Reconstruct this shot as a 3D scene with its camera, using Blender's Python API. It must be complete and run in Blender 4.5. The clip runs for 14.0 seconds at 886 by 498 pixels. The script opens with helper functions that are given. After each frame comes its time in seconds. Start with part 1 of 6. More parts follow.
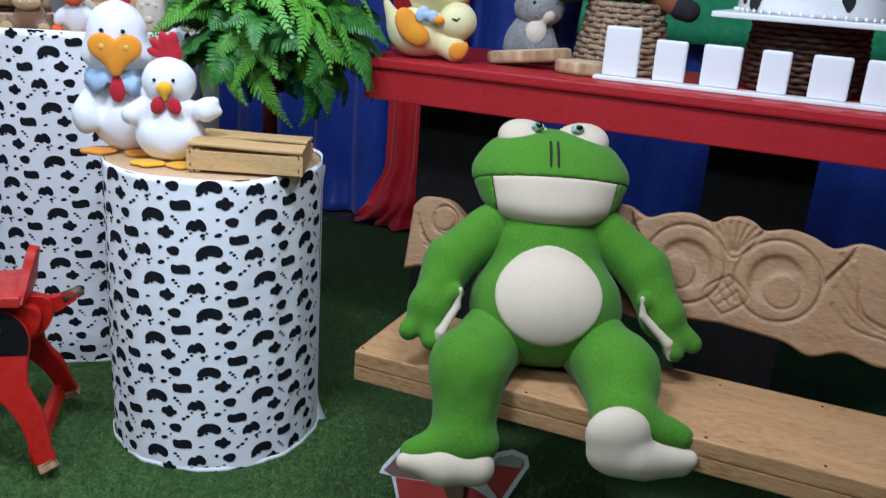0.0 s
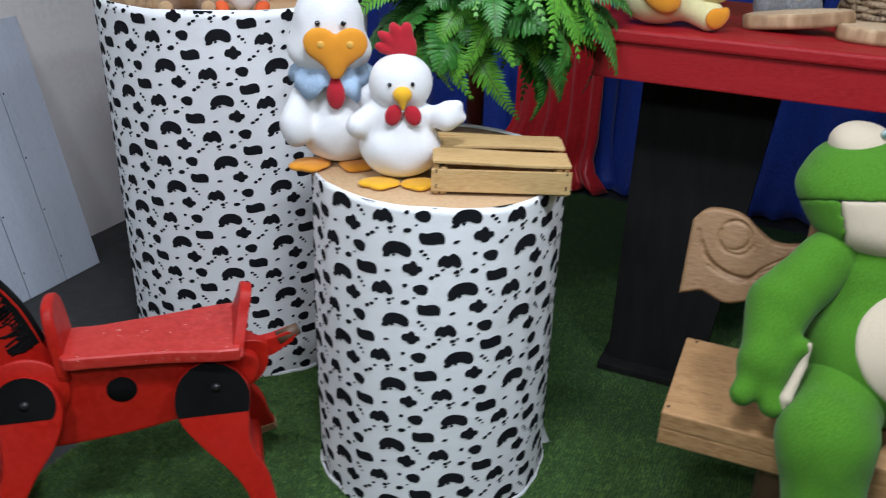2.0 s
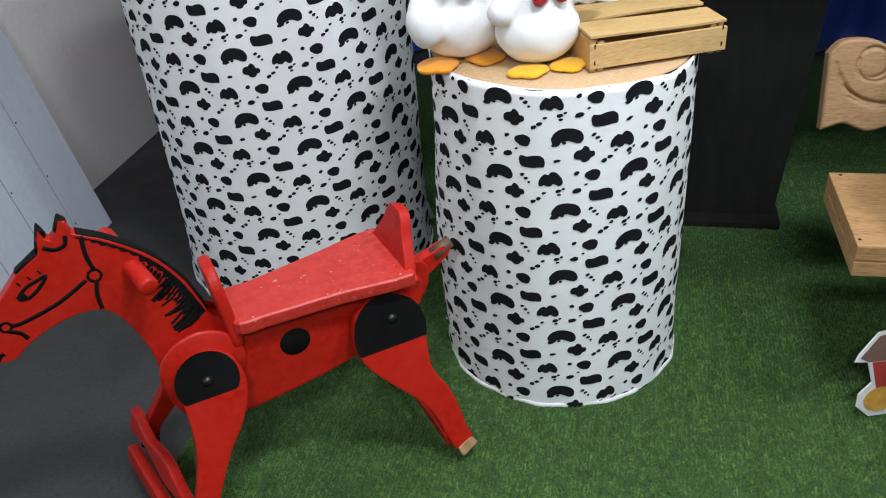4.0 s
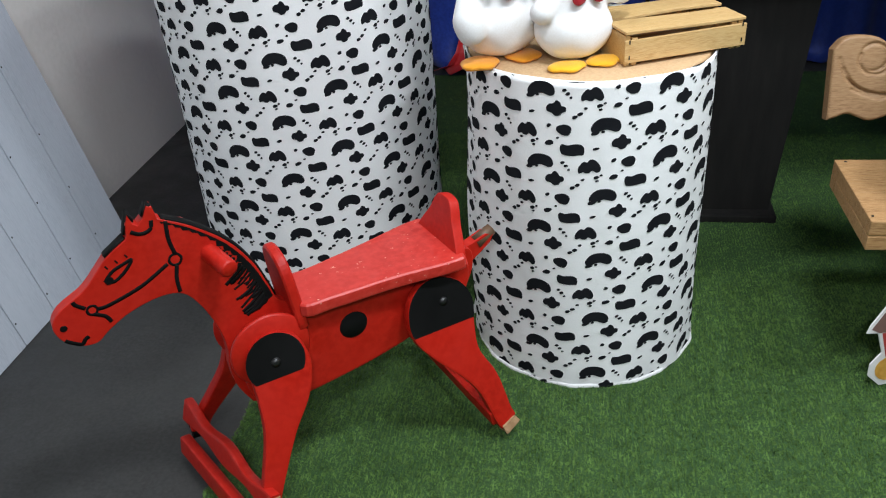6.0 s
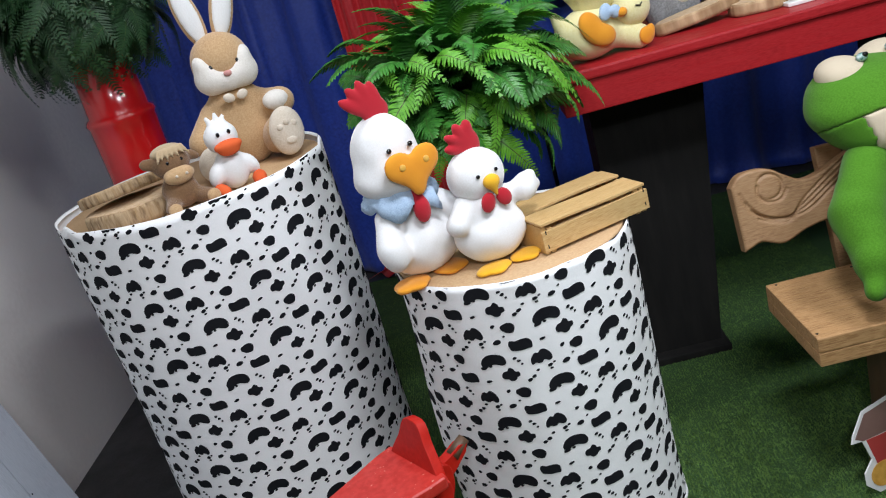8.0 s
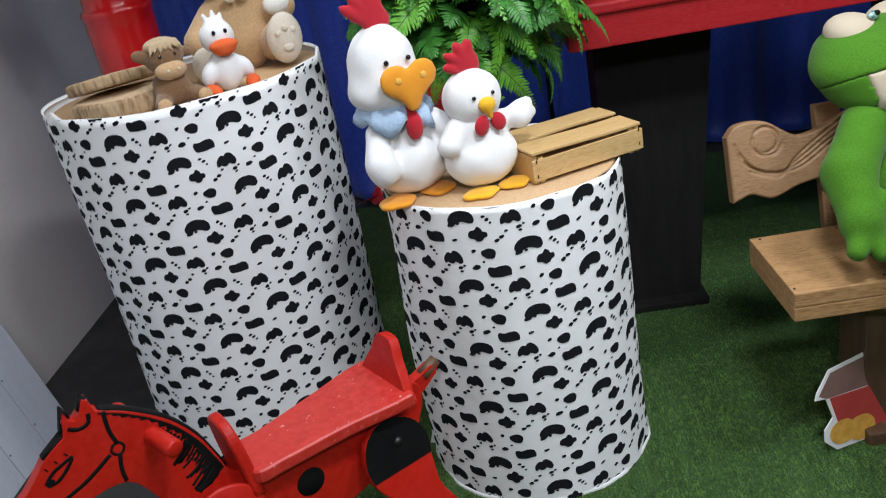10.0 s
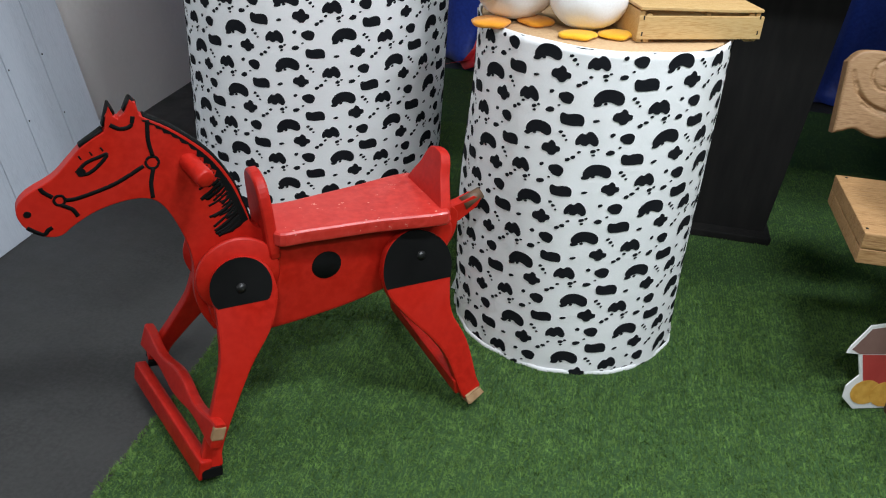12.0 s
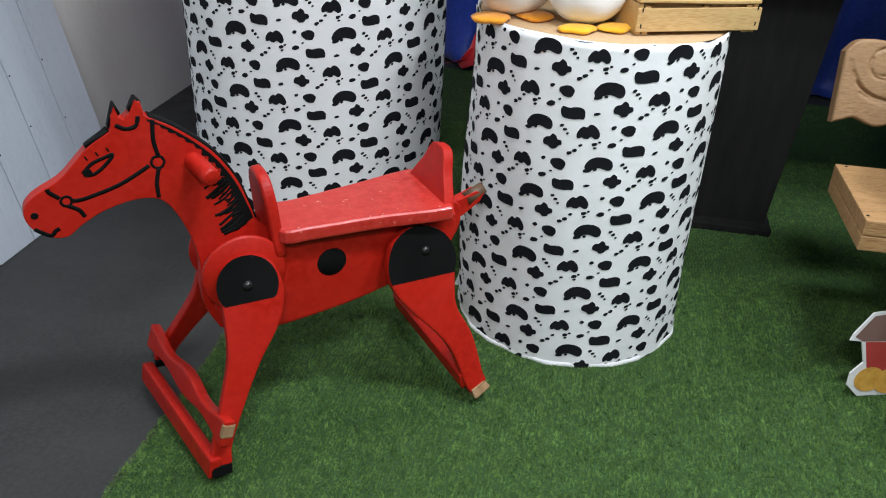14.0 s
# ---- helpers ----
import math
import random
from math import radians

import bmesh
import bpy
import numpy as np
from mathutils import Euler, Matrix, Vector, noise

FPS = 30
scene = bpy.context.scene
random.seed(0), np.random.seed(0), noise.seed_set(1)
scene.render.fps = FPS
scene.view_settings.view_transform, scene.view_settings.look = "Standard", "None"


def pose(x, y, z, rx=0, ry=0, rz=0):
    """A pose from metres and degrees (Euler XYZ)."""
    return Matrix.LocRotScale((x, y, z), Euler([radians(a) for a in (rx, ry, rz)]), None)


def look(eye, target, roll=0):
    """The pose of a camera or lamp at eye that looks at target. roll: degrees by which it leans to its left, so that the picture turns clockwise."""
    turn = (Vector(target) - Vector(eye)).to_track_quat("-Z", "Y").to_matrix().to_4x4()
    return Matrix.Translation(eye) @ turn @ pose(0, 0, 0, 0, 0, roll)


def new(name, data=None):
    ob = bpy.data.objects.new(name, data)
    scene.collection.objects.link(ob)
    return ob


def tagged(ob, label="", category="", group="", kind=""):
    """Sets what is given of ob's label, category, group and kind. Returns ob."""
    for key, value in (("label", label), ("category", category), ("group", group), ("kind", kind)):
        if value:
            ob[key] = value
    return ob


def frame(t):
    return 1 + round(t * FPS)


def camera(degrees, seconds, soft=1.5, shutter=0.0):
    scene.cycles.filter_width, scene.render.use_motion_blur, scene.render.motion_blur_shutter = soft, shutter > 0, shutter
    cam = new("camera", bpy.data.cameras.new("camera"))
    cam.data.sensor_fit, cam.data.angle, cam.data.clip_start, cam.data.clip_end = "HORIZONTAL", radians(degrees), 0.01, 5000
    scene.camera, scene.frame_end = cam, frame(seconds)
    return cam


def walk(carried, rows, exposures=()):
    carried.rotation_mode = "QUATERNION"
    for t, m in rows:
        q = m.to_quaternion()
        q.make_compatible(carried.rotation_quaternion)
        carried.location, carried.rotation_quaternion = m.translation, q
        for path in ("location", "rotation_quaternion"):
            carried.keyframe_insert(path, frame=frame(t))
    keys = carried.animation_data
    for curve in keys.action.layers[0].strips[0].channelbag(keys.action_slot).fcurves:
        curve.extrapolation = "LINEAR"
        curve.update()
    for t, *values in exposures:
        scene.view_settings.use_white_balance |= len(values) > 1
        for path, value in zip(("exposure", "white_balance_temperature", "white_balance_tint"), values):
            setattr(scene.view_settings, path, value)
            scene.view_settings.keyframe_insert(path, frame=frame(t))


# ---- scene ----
cam = camera(55.4, 14.0, 1.1, 0.3)
PATH = [
    (0, (-0.125, -0.013, 1.444), (0.014, 1.881, 0.817), 4.2),
    (0.5, (-0.121, 0.026, 1.54), (-0.087, 1.933, 0.939), 4.3),
    (1, (-0.204, 0.224, 1.561), (-0.248, 2.103, 0.879), 4.7),
    (1.5, (-0.362, 0.4, 1.564), (-0.39, 2.244, 0.79), 5.1),
    (2, (-0.735, 0.481, 1.574), (-0.632, 2.288, 0.723), 1.8),
    (2.5, (-1.056, 0.48, 1.579), (-0.879, 2.257, 0.68), -1.8),
    (3, (-1.154, 0.592, 1.55), (-0.957, 2.309, 0.543), -3.2),
    (3.2, (-1.179, 0.662, 1.548), (-0.958, 2.343, 0.485), -4.5),
    (5.3, (-1.612, 0.649, 1.586), (-1.08, 2.254, 0.518), -1.2),
    (5.5, (-1.607, 0.591, 1.548), (-1.094, 2.228, 0.52), -2.5),
    (6, (-1.612, 0.581, 1.551), (-1.133, 2.226, 0.518), -4.3),
    (6.5, (-1.599, 0.597, 1.602), (-1.082, 2.306, 0.702), -8.1),
    (7, (-1.631, 0.586, 1.628), (-0.987, 2.341, 0.917), -12.2),
    (7.2, (-1.593, 0.586, 1.656), (-0.954, 2.353, 0.972), -14.8),
    (9.3, (-1.565, 0.567, 1.645), (-0.833, 2.298, 0.962), -15.9),
    (9.5, (-1.569, 0.573, 1.633), (-0.857, 2.292, 0.899), -14.6),
    (10, (-1.581, 0.573, 1.6), (-0.914, 2.276, 0.79), -11.0),
    (10.5, (-1.596, 0.574, 1.584), (-0.98, 2.264, 0.709), -7.2),
    (11, (-1.614, 0.565, 1.541), (-1.086, 2.255, 0.611), -1.8),
    (11.5, (-1.614, 0.536, 1.446), (-1.144, 2.222, 0.478), 2.7),
    (12, (-1.592, 0.532, 1.391), (-1.098, 2.201, 0.406), 3.6),
    (12.5, (-1.604, 0.519, 1.391), (-1.087, 2.186, 0.414), 3.0),
    (13, (-1.613, 0.519, 1.393), (-1.105, 2.189, 0.416), 2.7),
    (13.5, (-1.613, 0.518, 1.386), (-1.111, 2.189, 0.41), 2.6),
    (14, (-1.61, 0.519, 1.381), (-1.111, 2.189, 0.401), 2.6),
]
walk(cam, [(t, look(eye, target, roll)) for t, eye, target, roll in PATH], ((0, 0.15, 5680, 16), (1.0, 0.04, 6100, 16), (2, 0.05, 6150, 15), (2.5, 0.18, 6250, 15), (3, 0.26, 6350, 14), (6, 0.42, 6520, 12), (7, 0.30, 6520, 14), (9.5, 0.15, 6520, 16), (11, 0.33, 6530, 12), (14, 0.44, 6510, 12)))

# ---- world and lights ----
world = bpy.data.worlds.new("world")
scene.world = world
world.use_nodes = True
world.node_tree.nodes["Background"].inputs[0].default_value = (0.6, 0.65, 0.75, 1)
world.node_tree.nodes["Background"].inputs[1].default_value = 0.07

ROOM = -27.0          # degrees by which the room's long axis is turned


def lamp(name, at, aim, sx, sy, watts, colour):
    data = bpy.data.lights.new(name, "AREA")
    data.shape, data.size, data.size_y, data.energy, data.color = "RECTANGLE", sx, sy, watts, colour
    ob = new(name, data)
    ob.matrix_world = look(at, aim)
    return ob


# unseen overhead lamps, placed by the shadows of the bench and the horse
lamp("unseen_lamp", (0.45, 1.15, 2.80), (0.45, 1.15, 0), 0.5, 0.25, 28, (0.86, 0.94, 1.0))
lamp("unseen_lamp", (-0.72, 1.22, 2.80), (-0.72, 1.22, 0), 0.5, 0.25, 37, (0.86, 0.94, 1.0))
# added fill that brightens the side wall and drum fronts, no source known
lamp("unseen_lamp", (-1.95, -0.30, 2.80), (-1.95, 0.6, 0), 0.5, 0.25, 37, (0.86, 0.94, 1.0))
# added broad fill from the near end, no source known
lamp("unseen_lamp", (-0.20, -0.70, 2.80), (-0.20, -0.20, 0), 1.3, 0.4, 14, (0.86, 0.94, 1.0))
# unseen rear lamp, set by the horse's shadow and the highlight on its seat
lamp("unseen_lamp", (-1.15, 2.75, 2.80), (-1.15, 2.75, 0), 1.0, 0.3, 12, (0.88, 0.95, 1.0))

# ---- materials ----


def ramp_mix(nt, fac, a, b):
    mix = nt.nodes.new("ShaderNodeMix")
    mix.data_type = "RGBA"
    nt.links.new(fac, mix.inputs["Factor"])
    for socket, value in ((mix.inputs["A"], a), (mix.inputs["B"], b)):
        if isinstance(value, tuple):
            socket.default_value = (*value, 1)
        else:
            nt.links.new(value, socket)
    return mix.outputs["Result"]


def noise_out(nt, scale, detail=3.0, stretch=None, lo=0.35, hi=0.65, rough=0.55):
    tc = nt.nodes.new("ShaderNodeTexCoord")
    src = tc.outputs["Object"]
    if stretch:
        mp = nt.nodes.new("ShaderNodeMapping")
        mp.inputs["Scale"].default_value = stretch
        nt.links.new(src, mp.inputs["Vector"])
        src = mp.outputs["Vector"]
    n = nt.nodes.new("ShaderNodeTexNoise")
    n.inputs["Scale"].default_value, n.inputs["Detail"].default_value, n.inputs["Roughness"].default_value = scale, detail, rough
    nt.links.new(src, n.inputs["Vector"])
    r = nt.nodes.new("ShaderNodeMapRange")
    r.inputs["From Min"].default_value, r.inputs["From Max"].default_value = lo, hi
    nt.links.new(n.outputs["Fac"], r.inputs["Value"])
    return r.outputs["Result"]


def surface(name, col, col2=None, scale=6.0, fine=None, fscale=120.0, rough=0.6, rough2=None, bump=0.2, bscale=150.0, bdist=0.002,
            sheen=0.0, coat=0.0, metal=0.0, stretch=None, spec=0.5, worn=None, wscale=30.0, wlo=0.66):
    """A surface with a broad and a fine variation of its colour, a fine relief and, if worn is given, worn-through flecks."""
    m = bpy.data.materials.new(name)
    m.use_nodes = True
    nt = m.node_tree
    b = nt.nodes["Principled BSDF"]
    col2 = col2 or tuple(c * 0.8 for c in col)
    colour = ramp_mix(nt, noise_out(nt, scale, 4, stretch), col, col2)
    if fine:
        colour = ramp_mix(nt, noise_out(nt, fscale, 2, stretch), colour, fine)
    if worn:
        mask = noise_out(nt, wscale, 5, None, wlo, wlo + 0.05)
        colour = ramp_mix(nt, mask, colour, worn)
    nt.links.new(colour, b.inputs["Base Color"])
    b.inputs["Roughness"].default_value, b.inputs["Metallic"].default_value = rough, metal
    if rough2 is not None:
        mr = nt.nodes.new("ShaderNodeMapRange")
        mr.inputs["To Min"].default_value, mr.inputs["To Max"].default_value = rough, rough2
        nt.links.new(noise_out(nt, scale * 2.3, 4, stretch), mr.inputs["Value"])
        nt.links.new(mr.outputs["Result"], b.inputs["Roughness"])
    b.inputs["Sheen Weight"].default_value, b.inputs["Coat Weight"].default_value = sheen, coat
    b.inputs["Specular IOR Level"].default_value = spec
    if bump:
        bn = nt.nodes.new("ShaderNodeBump")
        bn.inputs["Strength"].default_value, bn.inputs["Distance"].default_value = bump, bdist
        nt.links.new(noise_out(nt, bscale, 4, stretch, 0.0, 1.0), bn.inputs["Height"])
        nt.links.new(bn.outputs["Normal"], b.inputs["Normal"])
    return m


M = {}
M["plaster"] = surface("plaster", (0.84, 0.82, 0.77), (0.72, 0.70, 0.66), 1.6, (0.79, 0.77, 0.73), 40, 0.36, 0.5, 0.25, 60, 0.003)
# the unseen ceiling is greyed so that it bounces less light
M["ceiling"] = surface("greyed_ceiling_paint", (0.55, 0.55, 0.54), (0.48, 0.48, 0.47), 2.0)
# darker copy of the plaster for walls out of view, cuts bounced light
M["dimmed_plaster"] = surface("dimmed_plaster", (0.36, 0.35, 0.33), (0.30, 0.29, 0.27), 1.6, None, 40, 0.7)
M["concrete"] = surface("dark_floor", (0.033, 0.0325, 0.031), (0.024, 0.0238, 0.0228), 3.0, (0.040, 0.0395, 0.038), 90, 0.5, 0.75, 0.25, 180, 0.002, worn=(0.14, 0.14, 0.14), wscale=22, wlo=0.76)
M["turf_base"] = surface("turf_backing", (0.022, 0.066, 0.014), (0.014, 0.044, 0.010), 16.0, (0.030, 0.082, 0.018), 220, 0.9, None, 0.6, 400, 0.004)
M["fabric"] = surface("cotton_cover", (0.90, 0.90, 0.90), (0.86, 0.862, 0.866), 5.0, (0.91, 0.91, 0.91), 300, 0.85, None, 0.5, 14, 0.007, sheen=0.15)
M["spot"] = surface("printed_black", (0.008, 0.009, 0.012), (0.012, 0.013, 0.016), 20, None, 120, 0.9, None, 0.2, 600, 0.001, spec=0.15)
M["kraft"] = surface("kraft_board", (0.52, 0.33, 0.17), (0.46, 0.28, 0.14), 9, (0.56, 0.37, 0.2), 160, 0.75, None, 0.2, 300, 0.001)
M["pine"] = surface("pine", (0.40, 0.215, 0.086), (0.25, 0.12, 0.043), 3.5, (0.46, 0.265, 0.118), 26, 0.5, 0.68, 0.25, 60, 0.0015, stretch=(1.5, 12, 12))
M["crate_pine"] = surface("crate_pine", (0.57, 0.36, 0.14), (0.46, 0.26, 0.09), 6.0, (0.62, 0.42, 0.19), 40, 0.5, 0.65, 0.25, 80, 0.0012, stretch=(1.2, 14, 14))
M["carved"] = surface("carved_wood", (0.30, 0.165, 0.075), (0.21, 0.105, 0.045), 5.0, (0.35, 0.205, 0.10), 30, 0.5, 0.7, 0.25, 90, 0.0015, stretch=(1.5, 9, 9))
M["dark_wood"] = surface("dark_wood", (0.12, 0.065, 0.035), (0.085, 0.045, 0.025), 5, None, 50, 0.5, None, 0.2, 80, 0.001, stretch=(8, 8, 1.5))
M["red_paint"] = surface("red_gloss_paint", (0.47, 0.0125, 0.006), (0.40, 0.009, 0.004), 5, (0.50, 0.016, 0.008), 60, 0.36, 0.52, 0.15, 60, 0.001, spec=0.32, worn=(0.55, 0.20, 0.14), wscale=34, wlo=0.79)
M["red_seat"] = surface("worn_red_paint", (0.52, 0.028, 0.020), (0.44, 0.016, 0.011), 5, (0.56, 0.040, 0.030), 60, 0.3, 0.45, 0.25, 60, 0.001, coat=0.08, worn=(0.78, 0.50, 0.40), wscale=75, wlo=0.665)
M["table_red"] = surface("table_red_paint", (0.37, 0.011, 0.015), (0.30, 0.008, 0.011), 4, (0.40, 0.018, 0.022), 36, 0.4, 0.55, 0.3, 40, 0.0015, stretch=(1.5, 8, 8), spec=0.3, worn=(0.50, 0.12, 0.11), wscale=16, wlo=0.77)
M["black_paint"] = surface("black_paint", (0.005, 0.005, 0.005), (0.008, 0.008, 0.008), 9, None, 90, 0.5, 0.65, 0.12, 120, 0.001, spec=0.08)
M["black_board"] = surface("black_board", (0.011, 0.0105, 0.010), (0.015, 0.014, 0.013), 5, None, 60, 0.7, 0.8, 0.2, 60, 0.001, stretch=(6, 6, 1), spec=0.12)
M["raw_wood"] = surface("chipped_wood", (0.42, 0.25, 0.13), (0.30, 0.17, 0.08), 40, None, 90, 0.8, None, 0.4, 160, 0.002)
M["blue_satin"] = surface("blue_satin", (0.011, 0.042, 0.32), (0.008, 0.028, 0.24), 3, (0.016, 0.052, 0.37), 60, 0.36, 0.5, 0.2, 24, 0.006, sheen=0.3)
M["red_satin"] = surface("red_satin", (0.60, 0.010, 0.016), (0.50, 0.007, 0.012), 3, (0.64, 0.016, 0.024), 60, 0.34, 0.5, 0.2, 24, 0.006, sheen=0.3)
M["green_cloth"] = surface("green_cloth", (0.03, 0.36, 0.15), (0.02, 0.28, 0.11), 2, (0.05, 0.42, 0.18), 30, 0.8)
M["plush_green"] = surface("green_plush", (0.060, 0.190, 0.012), (0.048, 0.150, 0.009), 7, (0.070, 0.210, 0.016), 220, 0.95, None, 0.3, 260, 0.002, sheen=0.1, spec=0.15)
M["plush_cream"] = surface("cream_plush", (0.56, 0.475, 0.35), (0.50, 0.42, 0.305), 8, (0.54, 0.455, 0.335), 160, 0.95, None, 0.15, 260, 0.0015, sheen=0.12, spec=0.15)
M["plush_white"] = surface("white_fleece", (0.80, 0.79, 0.78), (0.76, 0.75, 0.74), 9, (0.82, 0.82, 0.82), 240, 0.95, None, 0.22, 420, 0.002, sheen=0.35, spec=0.15)
M["felt_red"] = surface("red_felt", (0.50, 0.008, 0.022), (0.42, 0.006, 0.016), 12, None, 200, 0.9, None, 0.3, 500, 0.002, sheen=0.2)
M["felt_orange"] = surface("orange_felt", (0.80, 0.32, 0.015), (0.74, 0.27, 0.01), 12, None, 200, 0.9, None, 0.3, 500, 0.002, sheen=0.2)
M["felt_yellow"] = surface("yellow_felt", (0.82, 0.44, 0.012), (0.76, 0.38, 0.008), 12, None, 200, 0.9, None, 0.3, 500, 0.002, sheen=0.2)
M["felt_coral"] = surface("coral_felt", (0.78, 0.13, 0.03), (0.7, 0.1, 0.02), 12, None, 200, 0.9, None, 0.3, 500, 0.002)
M["denim"] = surface("pale_denim", (0.40, 0.54, 0.72), (0.31, 0.44, 0.62), 40, (0.46, 0.60, 0.76), 300, 0.85, None, 0.5, 60, 0.006)
M["button_wood"] = surface("wooden_button", (0.80, 0.46, 0.09), (0.72, 0.38, 0.06), 60, None, 200, 0.45, None, 0.1, 200, 0.001)
M["bead"] = surface("black_bead", (0.008, 0.008, 0.009), None, 30, None, 100, 0.12, None, 0)
M["eye_glass"] = surface("green_eye", (0.03, 0.16, 0.12), (0.5, 0.6, 0.6), 90, None, 100, 0.08, None, 0, coat=0.6)
M["plush_tan"] = surface("tan_plush", (0.50, 0.31, 0.15), (0.43, 0.25, 0.115), 12, (0.56, 0.37, 0.20), 220, 0.95, None, 0.3, 300, 0.003, sheen=0.3)
M["plush_straw"] = surface("straw_felt", (0.56, 0.42, 0.26), (0.46, 0.33, 0.19), 20, None, 200, 0.95, None, 0.5, 300, 0.003, sheen=0.2)
M["plush_pale"] = surface("pale_plush", (0.76, 0.72, 0.66), (0.70, 0.65, 0.58), 14, (0.8, 0.76, 0.7), 220, 0.95, None, 0.6, 300, 0.004, sheen=0.2)
M["plush_beige"] = surface("beige_plush", (0.64, 0.55, 0.44), (0.57, 0.48, 0.37), 12, (0.68, 0.60, 0.50), 220, 0.95, None, 0.3, 300, 0.003, sheen=0.3)
M["plush_brown"] = surface("brown_plush", (0.20, 0.105, 0.048), (0.16, 0.08, 0.036), 12, (0.24, 0.13, 0.06), 220, 0.95, None, 0.6, 300, 0.004, sheen=0.3)
M["plush_rust"] = surface("rust_plush", (0.21, 0.072, 0.030), (0.17, 0.055, 0.022), 12, (0.24, 0.09, 0.04), 220, 0.95, None, 0.2, 300, 0.002, sheen=0.08, spec=0.2)
M["plush_lemon"] = surface("lemon_plush", (0.78, 0.71, 0.36), (0.73, 0.65, 0.30), 10, (0.80, 0.74, 0.42), 220, 0.95, None, 0.2, 300, 0.002, sheen=0.3)
M["plush_grey"] = surface("grey_plush", (0.34, 0.34, 0.34), (0.26, 0.26, 0.26), 24, (0.20, 0.20, 0.20), 150, 0.95, None, 0.8, 200, 0.006, sheen=0.2)
M["plush_black"] = surface("black_plush", (0.014, 0.014, 0.015), None, 20, None, 200, 0.95, None, 0.5, 300, 0.003)
M["pink"] = surface("pink_felt", (0.7, 0.33, 0.3), None, 20, None, 100, 0.9)
M["bark_slice"] = surface("slice_face", (0.60, 0.42, 0.25), (0.52, 0.34, 0.18), 14, (0.66, 0.49, 0.32), 90, 0.8, None, 0.3, 200, 0.002)
M["bark"] = surface("bark", (0.40, 0.26, 0.13), (0.11, 0.055, 0.025), 70, (0.48, 0.34, 0.20), 90, 0.9, None, 0.9, 80, 0.006, stretch=(1, 1, 0.2))
M["pale_bark"] = surface("pale_bark", (0.58, 0.41, 0.24), (0.44, 0.28, 0.14), 40, (0.30, 0.18, 0.09), 26, 0.85, None, 0.5, 90, 0.003, stretch=(1, 1, 0.3))
M["wicker"] = surface("wicker", (0.30, 0.20, 0.11), (0.09, 0.05, 0.025), 42, (0.42, 0.30, 0.18), 120, 0.7, None, 0.3, 200, 0.002)
M["wicker_dark"] = surface("dark_wicker", (0.075, 0.028, 0.014), (0.05, 0.018, 0.009), 24, None, 120, 0.5, None, 0.3, 200, 0.002)
M["white_paint"] = surface("white_paint", (0.80, 0.80, 0.79), (0.76, 0.76, 0.75), 8, None, 100, 0.4, None, 0.05, 100, 0.001)
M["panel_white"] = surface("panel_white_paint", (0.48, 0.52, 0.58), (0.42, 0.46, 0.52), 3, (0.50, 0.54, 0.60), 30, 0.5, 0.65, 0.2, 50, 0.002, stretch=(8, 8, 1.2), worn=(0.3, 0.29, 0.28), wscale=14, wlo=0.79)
M["joint"] = surface("joint", (0.16, 0.16, 0.17), None, 20, None, 100, 0.9)
M["vase_red"] = surface("glossy_red_glaze", (0.55, 0.008, 0.010), (0.45, 0.006, 0.008), 5, None, 100, 0.14, 0.25, 0.1, 30, 0.002, coat=0.6)
M["pole_red"] = surface("dark_red_pole", (0.10, 0.012, 0.012), None, 6, None, 100, 0.5)
M["pot_blue"] = surface("blue_pot", (0.01, 0.035, 0.18), None, 6, None, 100, 0.4)
M["leaf"] = surface("fern_leaf", (0.032, 0.180, 0.020), (0.018, 0.110, 0.014), 9, (0.05, 0.23, 0.028), 60, 0.4, 0.55, 0.3, 90, 0.001)
M["leaf_light"] = surface("fern_leaf_light", (0.095, 0.33, 0.022), (0.05, 0.22, 0.016), 9, (0.13, 0.40, 0.03), 60, 0.4, 0.55, 0.3, 90, 0.001)
M["leaf_dark"] = surface("palm_leaf", (0.010, 0.046, 0.012), (0.005, 0.026, 0.007), 9, (0.016, 0.066, 0.018), 60, 0.5, 0.62, 0.3, 90, 0.001)
M["leaf_mid"] = surface("palm_leaf_lighter", (0.014, 0.070, 0.014), (0.009, 0.045, 0.010), 9, (0.02, 0.09, 0.02), 60, 0.45, 0.55, 0.3, 90, 0.001)
M["stem"] = surface("stem", (0.05, 0.12, 0.02), (0.07, 0.08, 0.03), 20, None, 80, 0.6)
M["print_roof"] = surface("printed_roof", (0.24, 0.135, 0.115), (0.20, 0.11, 0.095), 12, None, 90, 0.35)
M["print_red"] = surface("printed_red", (0.50, 0.06, 0.055), (0.44, 0.05, 0.045), 12, None, 90, 0.35)
M["print_hay"] = surface("printed_hay", (0.75, 0.42, 0.09), (0.62, 0.31, 0.05), 45, None, 120, 0.35)
M["print_grey"] = surface("printed_grey", (0.42, 0.38, 0.38), (0.3, 0.27, 0.27), 8, None, 90, 0.35)
M["steel"] = surface("dull_screw", (0.05, 0.05, 0.05), None, 60, None, 100, 0.4, None, 0.1, 100, 0.001, metal=0.8)
M["outlet"] = surface("outlet_plastic", (0.62, 0.62, 0.62), None, 20, None, 100, 0.4, None, 0)
M["outlet_face"] = surface("outlet_socket", (0.16, 0.07, 0.07), None, 20, None, 100, 0.5, None, 0)

